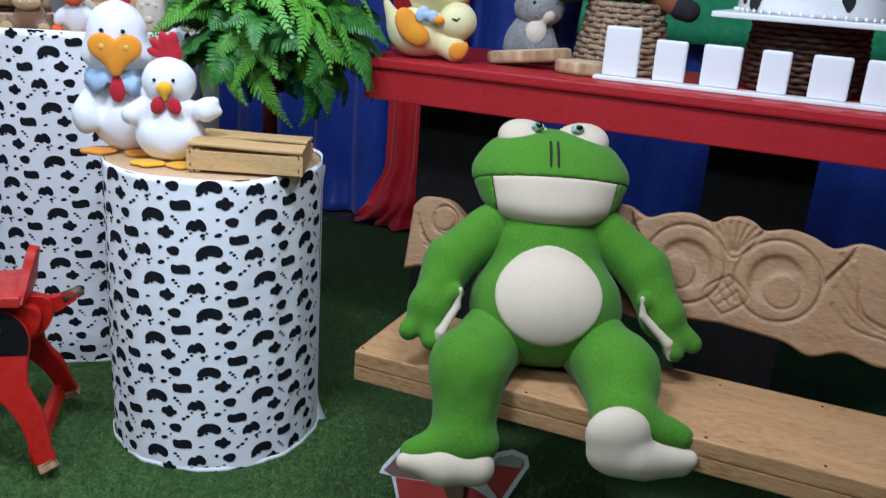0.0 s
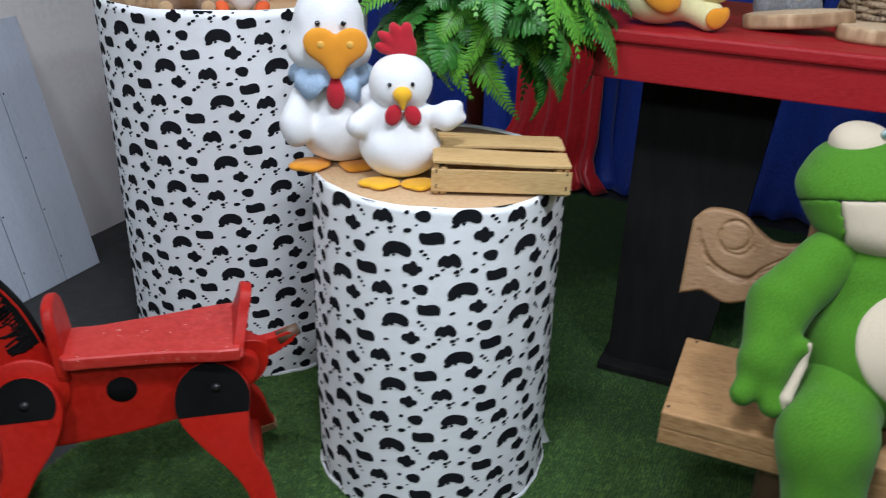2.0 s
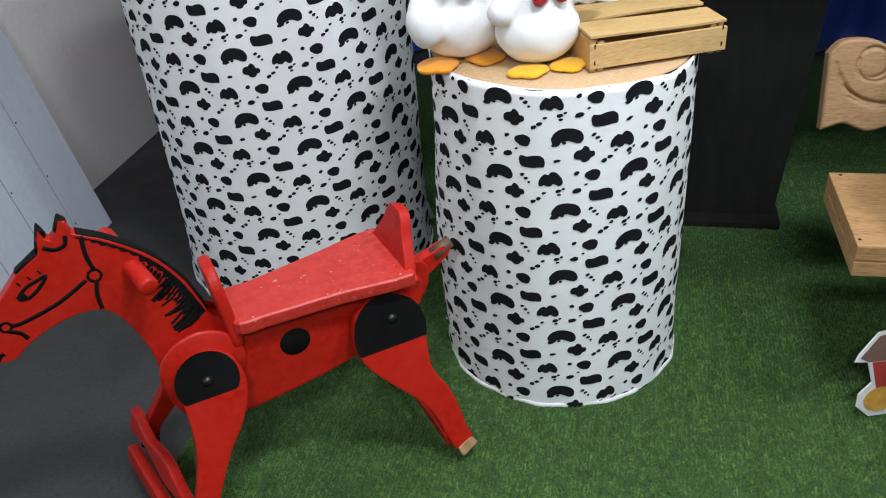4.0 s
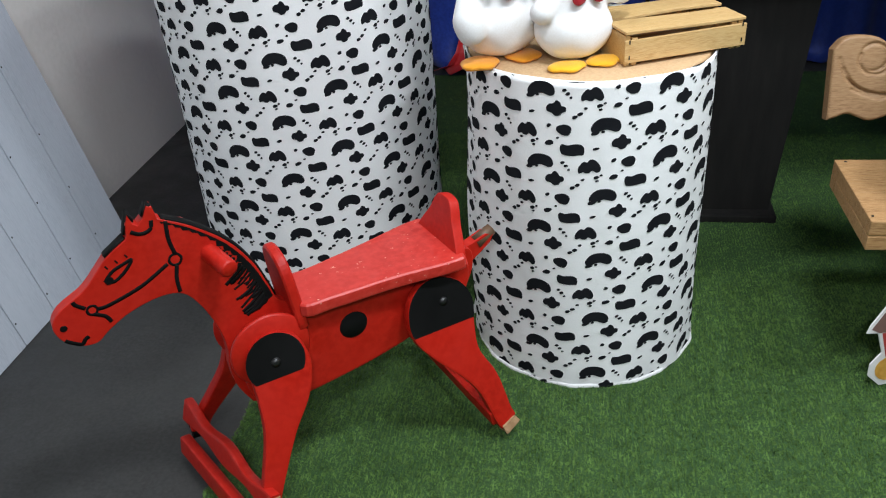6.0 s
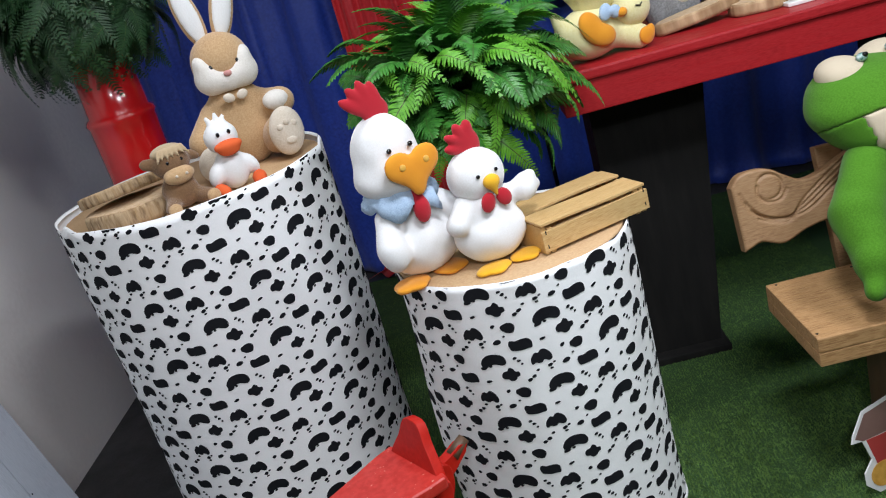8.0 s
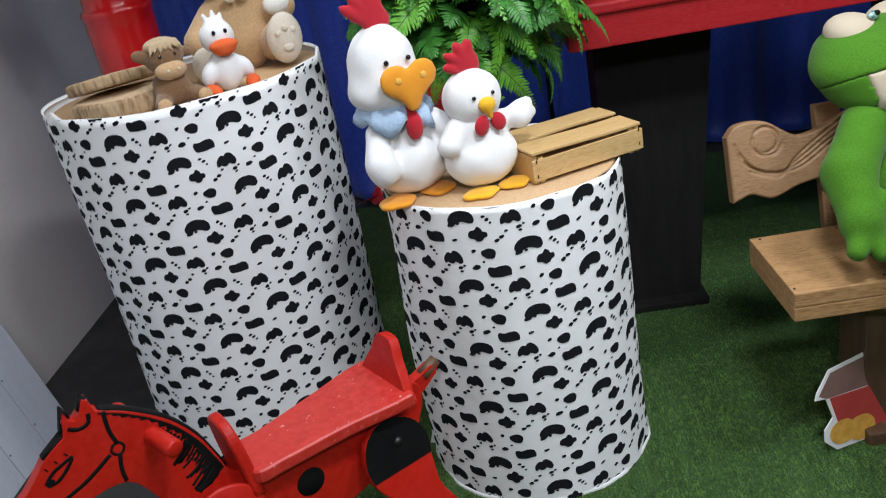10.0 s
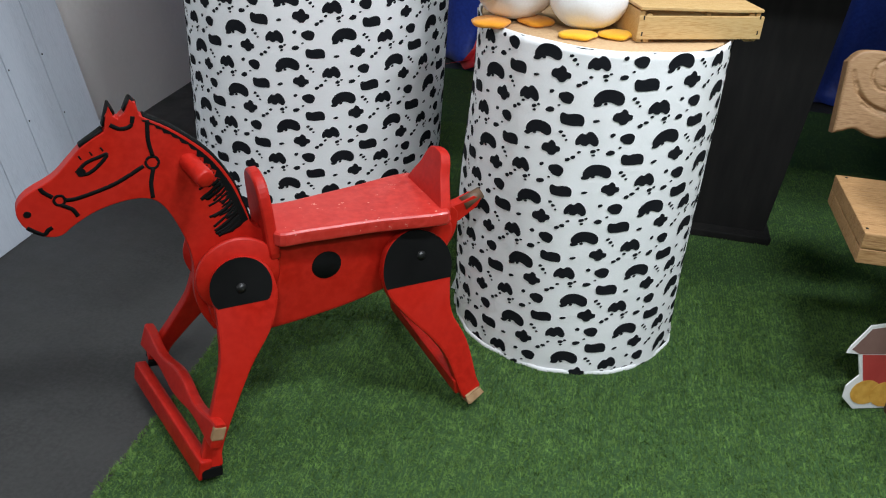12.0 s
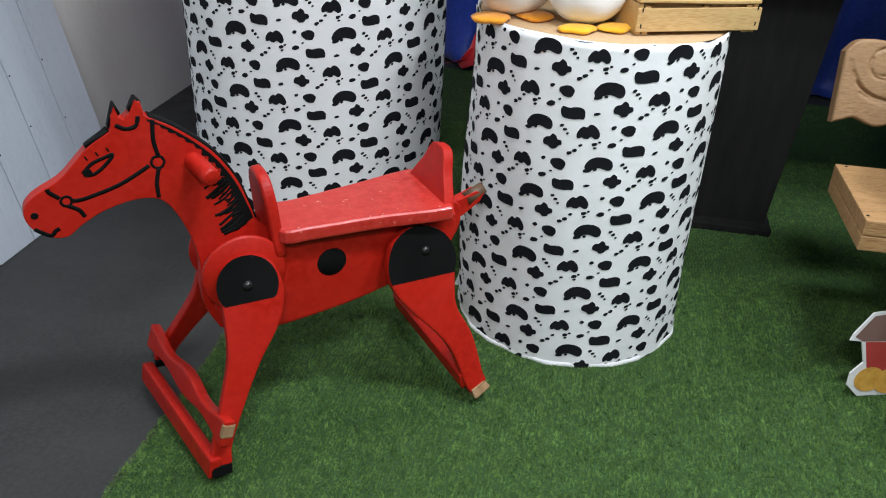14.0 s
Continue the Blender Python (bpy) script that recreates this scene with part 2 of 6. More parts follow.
# ---- mesh helpers ----


def mesh_of(name, verts, faces, mats, mat_ids=None, smooth=True):
    me = bpy.data.meshes.new(name)
    me.from_pydata([tuple(v) for v in verts], [], faces)
    for m in mats:
        me.materials.append(m)
    if mat_ids is not None:
        me.polygons.foreach_set("material_index", np.asarray(mat_ids, dtype=np.int32))
    me.polygons.foreach_set("use_smooth", np.full(len(me.polygons), smooth))
    me.update()
    return me


def part(name, bm, material, parent=None, label="", smooth=None):
    """Links a bmesh (or a ready mesh) as one mesh object under a thing or a part."""
    if isinstance(bm, bpy.types.Mesh):
        me = bm
    else:
        me = bpy.data.meshes.new(name)
        bm.normal_update()
        bm.to_mesh(me)
        bm.free()
        for mt in (material if isinstance(material, (list, tuple)) else [material]):
            me.materials.append(mt)
        if smooth is not None:
            me.polygons.foreach_set("use_smooth", np.full(len(me.polygons), smooth))
    ob = new(name, me)
    if parent is not None:
        ob.parent = parent
    if label:
        tagged(ob, label)
    return ob


def thing(name, m, label, category, group="", kind=""):
    ob = new(name)
    ob.matrix_world = m
    ob.empty_display_size = 0.1
    return tagged(ob, label, category, group, kind)


def bevel(bm, w, seg=2):
    bmesh.ops.bevel(bm, geom=[e for e in bm.edges if len(e.link_faces) == 2 and e.calc_face_angle(0) > 0.6], offset=w, segments=seg, profile=0.6, affect="EDGES", clamp_overlap=True)


def box(sx, sy, sz, at=(0, 0, 0), bev=0.004, rot=None, bm=None, seg=2):
    """A box of these sizes with its middle at at."""
    b = bmesh.new()
    bmesh.ops.create_cube(b, size=1.0, matrix=Matrix.Diagonal((sx, sy, sz, 1)))
    if bev:
        bevel(b, bev, seg)
    m = Matrix.Translation(at)
    if rot:
        m = m @ pose(0, 0, 0, *rot)
    bmesh.ops.transform(b, matrix=m, verts=b.verts)
    return join(bm, b)


def join(bm, b):
    if bm is None:
        return b
    tmp = bpy.data.meshes.new("tmp")
    b.to_mesh(tmp)
    bm.from_mesh(tmp)
    b.free()
    bpy.data.meshes.remove(tmp)
    return bm


def lathe(profile, n=40, wobble=None):
    """A body turned about z from (radius, height) pairs."""
    bm = bmesh.new()
    rings = []
    for r, z in profile:
        ring = []
        for i in range(n):
            a = 2 * math.pi * i / n
            rr = r * (1 + (wobble(a, z) if wobble else 0))
            ring.append(bm.verts.new((rr * math.cos(a), rr * math.sin(a), z)))
        rings.append(ring)
    for a, b in zip(rings, rings[1:]):
        for i in range(n):
            bm.faces.new((a[i], a[(i + 1) % n], b[(i + 1) % n], b[i]))
    bm.faces.new(rings[0][::-1])
    bm.faces.new(rings[-1])
    return bm


def spline(points, n=6, closed=True):
    """A smooth line through the points."""
    pts = [Vector(p) for p in points]
    out, count = [], len(pts)
    for i in range(count if closed else count - 1):
        p0, p1, p2, p3 = [pts[(i + k) % count] if closed else pts[min(max(i + k, 0), count - 1)] for k in (-1, 0, 1, 2)]
        for s in range(n):
            t = s / n
            out.append(0.5 * ((2 * p1) + (p2 - p0) * t + (2 * p0 - 5 * p1 + 4 * p2 - p3) * t * t + (3 * p1 - p0 - 3 * p2 + p3) * t ** 3))
    if not closed:
        out.append(pts[-1])
    return out


def plate(outline, thick, bev=0.004, seg=2):
    """A board in the xz plane with this outline, from y = -thick/2 to thick/2."""
    bm = bmesh.new()
    lo = [bm.verts.new((p[0], -thick / 2, p[1])) for p in outline]
    hi = [bm.verts.new((p[0], thick / 2, p[1])) for p in outline]
    n = len(outline)
    bm.faces.new(lo)
    bm.faces.new(hi[::-1])
    for i in range(n):
        bm.faces.new((lo[i], hi[i], hi[(i + 1) % n], lo[(i + 1) % n]))
    bmesh.ops.recalc_face_normals(bm, faces=bm.faces)
    if bev:
        rim = [e for e in bm.edges if any(len(f.verts) > 8 for f in e.link_faces)]
        bmesh.ops.bevel(bm, geom=rim, offset=bev, segments=seg, profile=0.6, affect="EDGES", clamp_overlap=True)
    return bm


def move(bm, m):
    bmesh.ops.transform(bm, matrix=m, verts=bm.verts)
    return bm


def tube(points, r, n=8, r2=None):
    """A round rod along the points, closed at both ends."""
    bm = bmesh.new()
    rings, pts = [], [Vector(p) for p in points]
    for i, p in enumerate(pts):
        d = (pts[min(i + 1, len(pts) - 1)] - pts[max(i - 1, 0)]).normalized()
        side = d.cross(Vector((0, 0, 1)) if abs(d.z) < 0.9 else Vector((1, 0, 0))).normalized()
        up = side.cross(d)
        rr = r if r2 is None else r + (r2 - r) * i / (len(pts) - 1)
        rings.append([bm.verts.new(p + rr * (math.cos(2 * math.pi * k / n) * side + math.sin(2 * math.pi * k / n) * up)) for k in range(n)])
    for a, b in zip(rings, rings[1:]):
        for k in range(n):
            bm.faces.new((a[k], a[(k + 1) % n], b[(k + 1) % n], b[k]))
    bm.faces.new(rings[0][::-1])
    bm.faces.new(rings[-1])
    bmesh.ops.recalc_face_normals(bm, faces=bm.faces)
    return bm


# ---- soft bodies: smoothly joined ellipsoids and limbs, skinned as one mesh ----


def E(c, r, rot=(0, 0, 0)):
    m = Euler([radians(a) for a in rot]).to_matrix().inverted()
    return ("e", np.array(c), np.array(r), np.array(m))


def C(a, b, ra, rb=None):
    return ("c", np.array(a), np.array(b), ra, ra if rb is None else rb)


def distance(p, prim):
    if prim[0] == "e":
        q = (p - prim[1]) @ prim[3].T
        k0 = np.sqrt(((q / prim[2]) ** 2).sum(-1)) + 1e-9
        k1 = np.sqrt(((q / prim[2] ** 2) ** 2).sum(-1)) + 1e-9
        return k0 * (k0 - 1) / k1
    a, b = prim[1], prim[2]
    ab = b - a
    t = np.clip(((p - a) @ ab) / (ab @ ab), 0, 1)
    return np.sqrt(((p - a - t[..., None] * ab) ** 2).sum(-1)) - (prim[3] + (prim[4] - prim[3]) * t)


def skin(prims, h, k=0.02, cut=(), lump=0.0):
    """The surface of the joined bodies: points and quads. cut: half spaces (normal, offset) that are taken away."""
    lo, hi = np.full(3, 9e9), np.full(3, -9e9)
    for q in prims:
        ends = [(q[1], q[2].max() if q[0] == "e" else 0)] if q[0] == "e" else [(q[1], q[3]), (q[2], q[4])]
        for c, r in ends:
            lo, hi = np.minimum(lo, c - r), np.maximum(hi, c + r)
    lo, hi = lo - 3 * h - k / 2, hi + 3 * h + k / 2
    axes = [np.arange(a, b, h) for a, b in zip(lo, hi)]
    p = np.stack(np.meshgrid(*axes, indexing="ij"), -1)
    v = None
    for q in prims:
        d = distance(p, q)
        if v is None:
            v = d
        else:
            w = np.clip(0.5 + 0.5 * (d - v) / k, 0, 1)
            v = d * (1 - w) + v * w - k * w * (1 - w)
    if lump:
        v = v + lump * (np.sin(p[..., 0] * 61 + 1) * np.sin(p[..., 1] * 53 + 2) * np.sin(p[..., 2] * 57))
    for c in cut:
        v = np.maximum(v, c(p) if callable(c) else p @ np.array(c[0]) - c[1])
    s = v < 0
    n = np.array(v.shape) - 1
    acc, cnt = np.zeros((*n, 3)), np.zeros(n)
    for d in range(3):
        o1, o2 = [a for a in range(3) if a != d]
        for i in (0, 1):
            for j in (0, 1):
                st = [0, 0, 0]
                st[o1], st[o2] = i, j
                en = list(st)
                en[d] = 1
                va = v[tuple(slice(st[a], st[a] + n[a]) for a in range(3))]
                vb = v[tuple(slice(en[a], en[a] + n[a]) for a in range(3))]
                cross = (va < 0) != (vb < 0)
                t = np.where(cross, va / np.where(cross, va - vb, 1), 0)
                for a in range(3):
                    acc[..., a] += cross * (st[a] + (t if a == d else 0))
                cnt += cross
    live = cnt > 0
    index = np.full(n, -1)
    index[live] = np.arange(live.sum())
    pts = lo + h * (np.argwhere(live) + acc[live] / cnt[live][:, None])
    quads = []
    orders = {0: ((0, 0, 0), (0, 1, 0), (0, 1, 1), (0, 0, 1)), 1: ((0, 0, 0), (0, 0, 1), (1, 0, 1), (1, 0, 0)), 2: ((0, 0, 0), (1, 0, 0), (1, 1, 0), (0, 1, 0))}
    for d in range(3):
        sl0 = tuple(slice(0, -1) if a == d else slice(1, -1) for a in range(3))
        sl1 = tuple(slice(1, None) if a == d else slice(1, -1) for a in range(3))
        e = s[sl0] != s[sl1]
        at = np.argwhere(e)
        q = np.stack([index[tuple((at + np.array(o)).T)] for o in orders[d]], 1)
        first = s[sl0][e]
        q[~first] = q[~first][:, ::-1]
        quads.append(q)
    return pts, np.concatenate(quads)


def soft_toy(name, groups, m, label, category="soft toy", group=""):
    """A stuffed toy with its sewn parts. groups: (part, material, step, blend, bodies, cuts, lumps)."""
    t = thing(name, m, label, category, group)
    for piece, material, h, k, prims, *rest in groups:
        pts, quads = skin(prims, h, k, rest[0] if rest else (), rest[1] if len(rest) > 1 else 0.0)
        part(piece, mesh_of(piece, pts, quads.tolist(), [M[material]]), None, t)
    return t

# ---- the room ----
UX = Vector((math.cos(radians(ROOM)), math.sin(radians(ROOM)), 0))
UY = Vector((-UX.y, UX.x, 0))
CORNER = Vector((-1.84, 4.42, 0))      # a point at the foot of the side wall


def in_room(u, v, z=0.0):
    """The place u metres from the side wall and v metres beyond CORNER."""
    return CORNER + u * UX + v * UY + Vector((0, 0, z))


def room_pose(u, v, z=0.0, turn=0.0):
    p = in_room(u, v, z)
    return pose(p.x, p.y, p.z, 0, 0, ROOM + turn)


def slab(name, u0, u1, v0, v1, z0, z1, material, label):
    ob = part(name, box(u1 - u0, v1 - v0, z1 - z0, (0, 0, 0), 0), material)
    ob.matrix_world = room_pose((u0 + u1) / 2, (v0 + v1) / 2, (z0 + z1) / 2)
    return tagged(ob, label, name.split("_")[0], kind="structure")


slab("floor", -0.2, 7.2, -7.2, 1.65, -0.2, 0.0, M["concrete"], "dark grey worn concrete floor of the hall")
slab("wall_west", -0.2, 0.0, -7.2, 1.65, 0.0, 2.9, M["plaster"], "grey-beige smooth plaster side wall")
slab("wall_north", 0.0, 7.0, 1.45, 1.65, 0.0, 2.9, M["plaster"], "grey-beige plaster wall behind the curtains")
# unseen walls that close the room, their colour dimmed to hold down fill
slab("wall_east", 7.0, 7.2, -7.2, 1.65, 0.0, 2.9, M["dimmed_plaster"], "unseen plaster wall at the far side, darkened to cut bounced light")
slab("wall_south", 0.0, 7.0, -7.2, -7.0, 0.0, 2.9, M["dimmed_plaster"], "unseen plaster wall at the near end, darkened to cut bounced light")
slab("ceiling", -0.2, 7.2, -7.2, 1.65, 2.9, 3.05, M["ceiling"], "plain unseen ceiling, greyed to cut bounced light")


def turf():
    """The backing sheet of the artificial turf and its short blades."""
    u0, u1, v0, v1 = 1.06, 5.6, -4.6, 0.98
    ob = part("turf_mat", box(u1 - u0, v1 - v0, 0.008, (0, 0, 0), 0), M["turf_base"])
    ob.matrix_world = room_pose((u0 + u1) / 2, (v0 + v1) / 2, 0.004)
    tagged(ob, "green artificial turf carpet laid over the floor", "carpet", kind="structure")
    rng = np.random.default_rng(5)
    near = [(u0, 3.2, -2.7, -0.9, 130000), (u0, 3.2, -0.9, 0.2, 60000), (3.2, 4.4, -2.7, 0.0, 30000), (u0, 4.4, -3.6, -2.7, 24000), (u0, 4.0, 0.2, v1, 14000)]
    us, vs = [], []
    for a, b, c, d, dens in near:
        n = int((b - a) * (d - c) * dens)
        us.append(rng.uniform(a, b, n)), vs.append(rng.uniform(c, d, n))
    vs.append(rng.uniform(-3.2, v1, 9000)), us.append(u0 - 0.004 + 0.006 * np.sin(vs[-1] * 9) * np.sin(vs[-1] * 23 + 1) + rng.uniform(-0.004, 0.006, 9000))
    us, vs = np.concatenate(us), np.concatenate(vs)
    n = len(us)
    ang, tilt, ht, wd = rng.uniform(0, 2 * np.pi, n), rng.normal(0, 0.0036, (n, 2)), rng.uniform(0.0032, 0.0085, n), rng.uniform(0.0008, 0.0015, n)
    # the tufts stand in stitched rows, some of them trodden down
    us += np.where(us > u0 + 0.02, 0.0030 * np.sin(us * 2 * np.pi / 0.0095), 0)
    ht *= 1 - 0.35 * np.clip(np.sin(us * 31 + 3 * np.sin(vs * 11)) * np.sin(vs * 27 + 2 * np.sin(us * 19)), 0, 1)
    cell = (np.floor(us / 0.0095).astype(int) % 512, np.floor(vs / 0.012).astype(int) % 512)
    tilt += rng.normal(0, 0.0026, (512, 512, 2))[cell]
    ht *= rng.uniform(0.55, 1.25, (512, 512))[cell]
    base = np.stack([us, vs, np.full(n, 0.0075)], 1)
    side = np.stack([np.cos(ang) * wd, np.sin(ang) * wd, np.zeros(n)], 1)
    tip = base + np.stack([tilt[:, 0], tilt[:, 1], ht], 1)
    verts = np.stack([base - side, base + side, tip], 1).reshape(-1, 3)
    me = bpy.data.meshes.new("turf_pile")
    me.vertices.add(3 * n), me.loops.add(3 * n), me.polygons.add(n)
    me.vertices.foreach_set("co", verts.astype(np.float32).ravel())
    me.loops.foreach_set("vertex_index", np.arange(3 * n, dtype=np.int32))
    me.polygons.foreach_set("loop_start", np.arange(0, 3 * n, 3, dtype=np.int32))
    me.update(calc_edges=True)
    me.validate()
    me.materials.append(M["turf_blade"])
    pile = new("turf_pile", me)
    pile.matrix_world = room_pose(0, 0)
    tagged(pile, "short dense green blades of artificial turf", "carpet", kind="stuff")


def island_colour(name, a, b, rough):
    m = surface(name, a, b, 9.0, tuple(c * 0.42 for c in b), 44, rough, None, 0)
    nt = m.node_tree
    geo = nt.nodes.new("ShaderNodeNewGeometry")
    bs = nt.nodes["Principled BSDF"]
    old = bs.inputs["Base Color"].links[0].from_socket
    nt.links.new(ramp_mix(nt, geo.outputs["Random Per Island"], old, tuple(c * 0.6 for c in a)), bs.inputs["Base Color"])
    return m


M["turf_blade"] = island_colour("turf_blade", (0.158, 0.302, 0.060), (0.124, 0.245, 0.046), 0.85)
turf()


# ---- curtains ----


def curtain(name, width, height, folds, depth, material, m, label, puddle=0.0, gather=1.0, seed=0, drift=0.0, bunch=0.0):
    """A hanging cloth with folds. gather: how much narrower it hangs at half its height. puddle: how far its foot spreads on the floor.
    drift: how far the foot is pulled aside. bunch: the height of the heaped cloth at the foot."""
    rng = random.Random(seed)
    nx, nz = folds * 10, 46
    phase = [rng.uniform(-0.5, 0.5) for _ in range(folds + 2)]
    verts, faces = [], []
    for j in range(nz + 1):
        t = j / nz
        z = height * (1 - t)
        w = width * (1 - (1 - gather) * math.sin(math.pi * min(t, 0.95)) ** 1.2)
        spread = puddle * max(0.0, (t - 0.9) / 0.1) ** 1.5
        for i in range(nx + 1):
            s = i / nx
            a = s * folds * 2 * math.pi + phase[int(s * folds)] * 0.4 + 0.7 * math.sin(3.1 * t + 5 * s + seed)
            y = depth * math.sin(a) * (0.55 + 0.45 * t) + 0.35 * depth * math.sin(2.3 * a + 4 * t + 1)
            crease = 0.35 * depth * noise.noise(Vector((s * folds * 1.3, t * 5, seed)))
            foot = max(0.0, (t - 0.86) / 0.14)
            heap = bunch * min(1.0, foot) * (0.5 + 0.5 * math.sin(9 * s + 14 * t)) * (1 - 0.75 * max(0.0, (t - 0.93) / 0.07))
            x = (s - 0.5) * (w + 2 * spread) - drift * foot ** 1.3 * (1 - 0.75 * s) + 0.4 * bunch * foot * math.sin(60 * t + 5 * s)
            verts.append((x, y + crease - spread * (0.7 + 0.4 * math.sin(a * 1.7)) + 0.3 * bunch * foot * math.sin(75 * t + 8 * s), max(0.012 + heap + 0.03 * spread * (1 + math.sin(a * 2.1 + 9 * s)), z)))
    for j in range(nz):
        for i in range(nx):
            a = j * (nx + 1) + i
            faces.append((a, a + nx + 1, a + nx + 2, a + 1))
    ob = new(name, mesh_of(name, verts, faces, [material]))
    ob.matrix_world = m
    th = ob.modifiers.new("thickness", "SOLIDIFY")
    th.thickness = 0.002
    return tagged(ob, label, "curtain")


curtain("curtain", 1.75, 2.75, 6, 0.035, M["blue_satin"], room_pose(1.00, 1.16, 0), "royal blue satin curtain hanging to the floor", 0.08, 1.0, 3)
curtain("curtain", 3.6, 2.75, 11, 0.03, M["blue_satin"], room_pose(3.55, 1.14, 0), "royal blue satin curtain behind the red table", 0.06, 1.0, 8)
curtain("curtain", 0.46, 2.75, 4, 0.022, M["red_satin"], room_pose(1.60, 1.04, 0), "red satin drape with its foot bunched on the floor", 0.09, 0.96, 5, 0.13, 0.085)


# ---- the two drums with their cotton covers ----

SPOT_U, SPOT_V = 0.1525, 0.1795     # repeat of the print, sideways and down
SPOT_LEAN = 0.0175                  # the print runs off the vertical by this much


# outlines of the five large printed spots, in millimetres from their middles, y up
KIDNEY = [(-33, -12), (-32, -2), (-22, 11), (-7, 18), (13, 18), (28, 11), (34, -1), (32, -12), (23, -16), (13, -13), (2, -10), (-9, -13), (-17, -17), (-27, -19)]
CLOUD = [(-22, 1), (-16, 9), (-7, 11), (0, 19), (9, 14), (12, 7), (21, 5), (22, -5), (14, -9), (9, -16), (-2, -18), (-9, -12), (-20, -9)]
SLAB = [(-27, 4), (-22, 13), (-9, 11), (2, 14), (16, 15), (25, 10), (28, 0), (26, -11), (16, -12), (4, -14), (-11, -14), (-23, -11)]
STONE = [(-17, 7), (-7, 12), (2, 14), (13, 11), (18, 3), (15, -8), (9, -14), (-5, -13), (-12, -8), (-18, -2)]
MITTEN = [(-25, -13), (-25, -2), (-18, 9), (-11, 14), (-4, 12), (2, 18), (11, 18), (21, 9), (26, -4), (23, -13), (16, -15), (11, -12), (5, -10), (0, -15), (-9, -15), (-14, -12), (-21, -15)]
# small specks: sideways, down, half width, half height, in millimetres from the kidney
SPECKS = [(-25, -19, 10, 5.5), (-7, -15, 4.5, 3.5), (-22, -58, 8, 4), (21, -131, 10.5, 6.5), (20, -88, 6, 5), (80, -64, 6.5, 5), (92, -56, 6.5, 4.5),
          (56, 0, 5.5, 4), (64, -8, 5.5, 4), (71, -17, 3.5, 3), (104, -42, 5, 3.5), (-16, 48, 7, 5), (-14, 39, 4.5, 3), (-5, 54, 4, 3), (44, 62, 4, 2.6)]


def cover_mesh(r, height, seed, anchor, rise=0.006, sag=0.0):
    """The spotted cover: a sewn tube of cloth with soft folds, a raised rim, a loose hem, and the print on it."""
    rng = random.Random(seed)

    def surf(a, z, off=0.0):
        t = z / height
        rr = r - 0.004 + 0.008 * (1 - t) ** 3 + 0.006 * t ** 2
        rr += 0.006 * noise.noise(Vector((math.cos(a) * 1.6, math.sin(a) * 1.6, z * 1.3 + seed)))
        rr += 0.0045 * noise.noise(Vector((math.cos(a) * 5, math.sin(a) * 5, z * 2.2 + seed + 7)))
        rr += 0.0030 * max(0.0, 1 - t * 9) ** 2 * (math.sin(a * 11 + seed) + 0.6 * math.sin(a * 23))
        rr += sag * max(0.0, math.cos(a - 2.68)) ** 8 * math.exp(-((z - 0.36) / 0.24) ** 2)
        rr += off
        return (rr * math.cos(a), rr * math.sin(a), z)

    n, nz = 144, 44
    verts, faces, ids = [], [], []
    for j in range(nz + 1):
        for i in range(n):
            a = 2 * math.pi * i / n
            peak = 0.022 * sum(max(0.0, 1 - abs((a - c + math.pi) % (2 * math.pi) - math.pi) / 0.11) for c in (-0.42, 3.50)) if rise > 0.01 else 0.0
            z = (height + rise + peak + 0.002 * math.sin(3 * a + seed) + 0.0015 * math.sin(7 * a)) * j / nz
            verts.append(surf(a, z + 0.008 * (1 - j / nz)))
    for j in range(nz):
        for i in range(n):
            faces.append((j * n + i, j * n + (i + 1) % n, (j + 1) * n + (i + 1) % n, (j + 1) * n + i))
            ids.append(0)
    # the turned-in rim
    base = len(verts)
    for i in range(n):
        x, y, z = verts[nz * n + i]
        verts.append((x * 0.987, y * 0.987, z - 0.008))
    for i in range(n):
        faces.append((nz * n + i, nz * n + (i + 1) % n, base + (i + 1) % n, base + i))
        ids.append(0)

    top = height + rise

    def fan(u, v, outline, squash=1.0):
        if not -0.012 < v < top + 0.012:
            return
        b = len(verts)
        lean, grow = rng.uniform(-0.07, 0.07), rng.uniform(0.95, 1.05)
        pts = [(grow * (x - lean * y), grow * squash * (y + lean * x)) for x, y in outline]
        verts.append(surf((u + 0.001) / r, min(max(v + 0.003, 0.009), top - 0.003), 0.0013))
        for x, y in pts:
            verts.append(surf((u + x) / r, min(max(v + y, 0.007), top - 0.001), 0.0013))
        k = len(pts)
        for i in range(k):
            faces.append((b, b + 1 + i, b + 1 + (i + 1) % k))
            ids.append(1)

    def smooth(outline):
        return [(p[0] * 0.001, p[1] * 0.001) for p in spline([(x, y, 0) for x, y in outline], 3)]

    big = [(smooth(o), x, y) for o, x, y in ((KIDNEY, 0.0, 0.0), (CLOUD, 0.037, -0.044), (SLAB, 0.077, 0.033), (STONE, 0.056, -0.096), (MITTEN, -0.033, 0.075))]
    around = 2 * math.pi * r
    for c in range(-14, 15):
        u = anchor[0] + c * SPOT_U * (1.02 if r > 0.35 else 1.0)
        if not -around + 0.04 < u < -0.03:
            continue
        for row in range(-3, int(height / SPOT_V) + 3):
            v = anchor[1] - (row * SPOT_V + (SPOT_V * 0.47 if c % 2 else 0))
            w = u - SPOT_LEAN * (anchor[1] - v)
            for outline, x, y in big:
                fan(w + x + rng.uniform(-0.001, 0.001), v + y + rng.uniform(-0.001, 0.001), outline)
            for x, y, rx, ry in SPECKS:
                a0 = rng.uniform(0, 6.28)
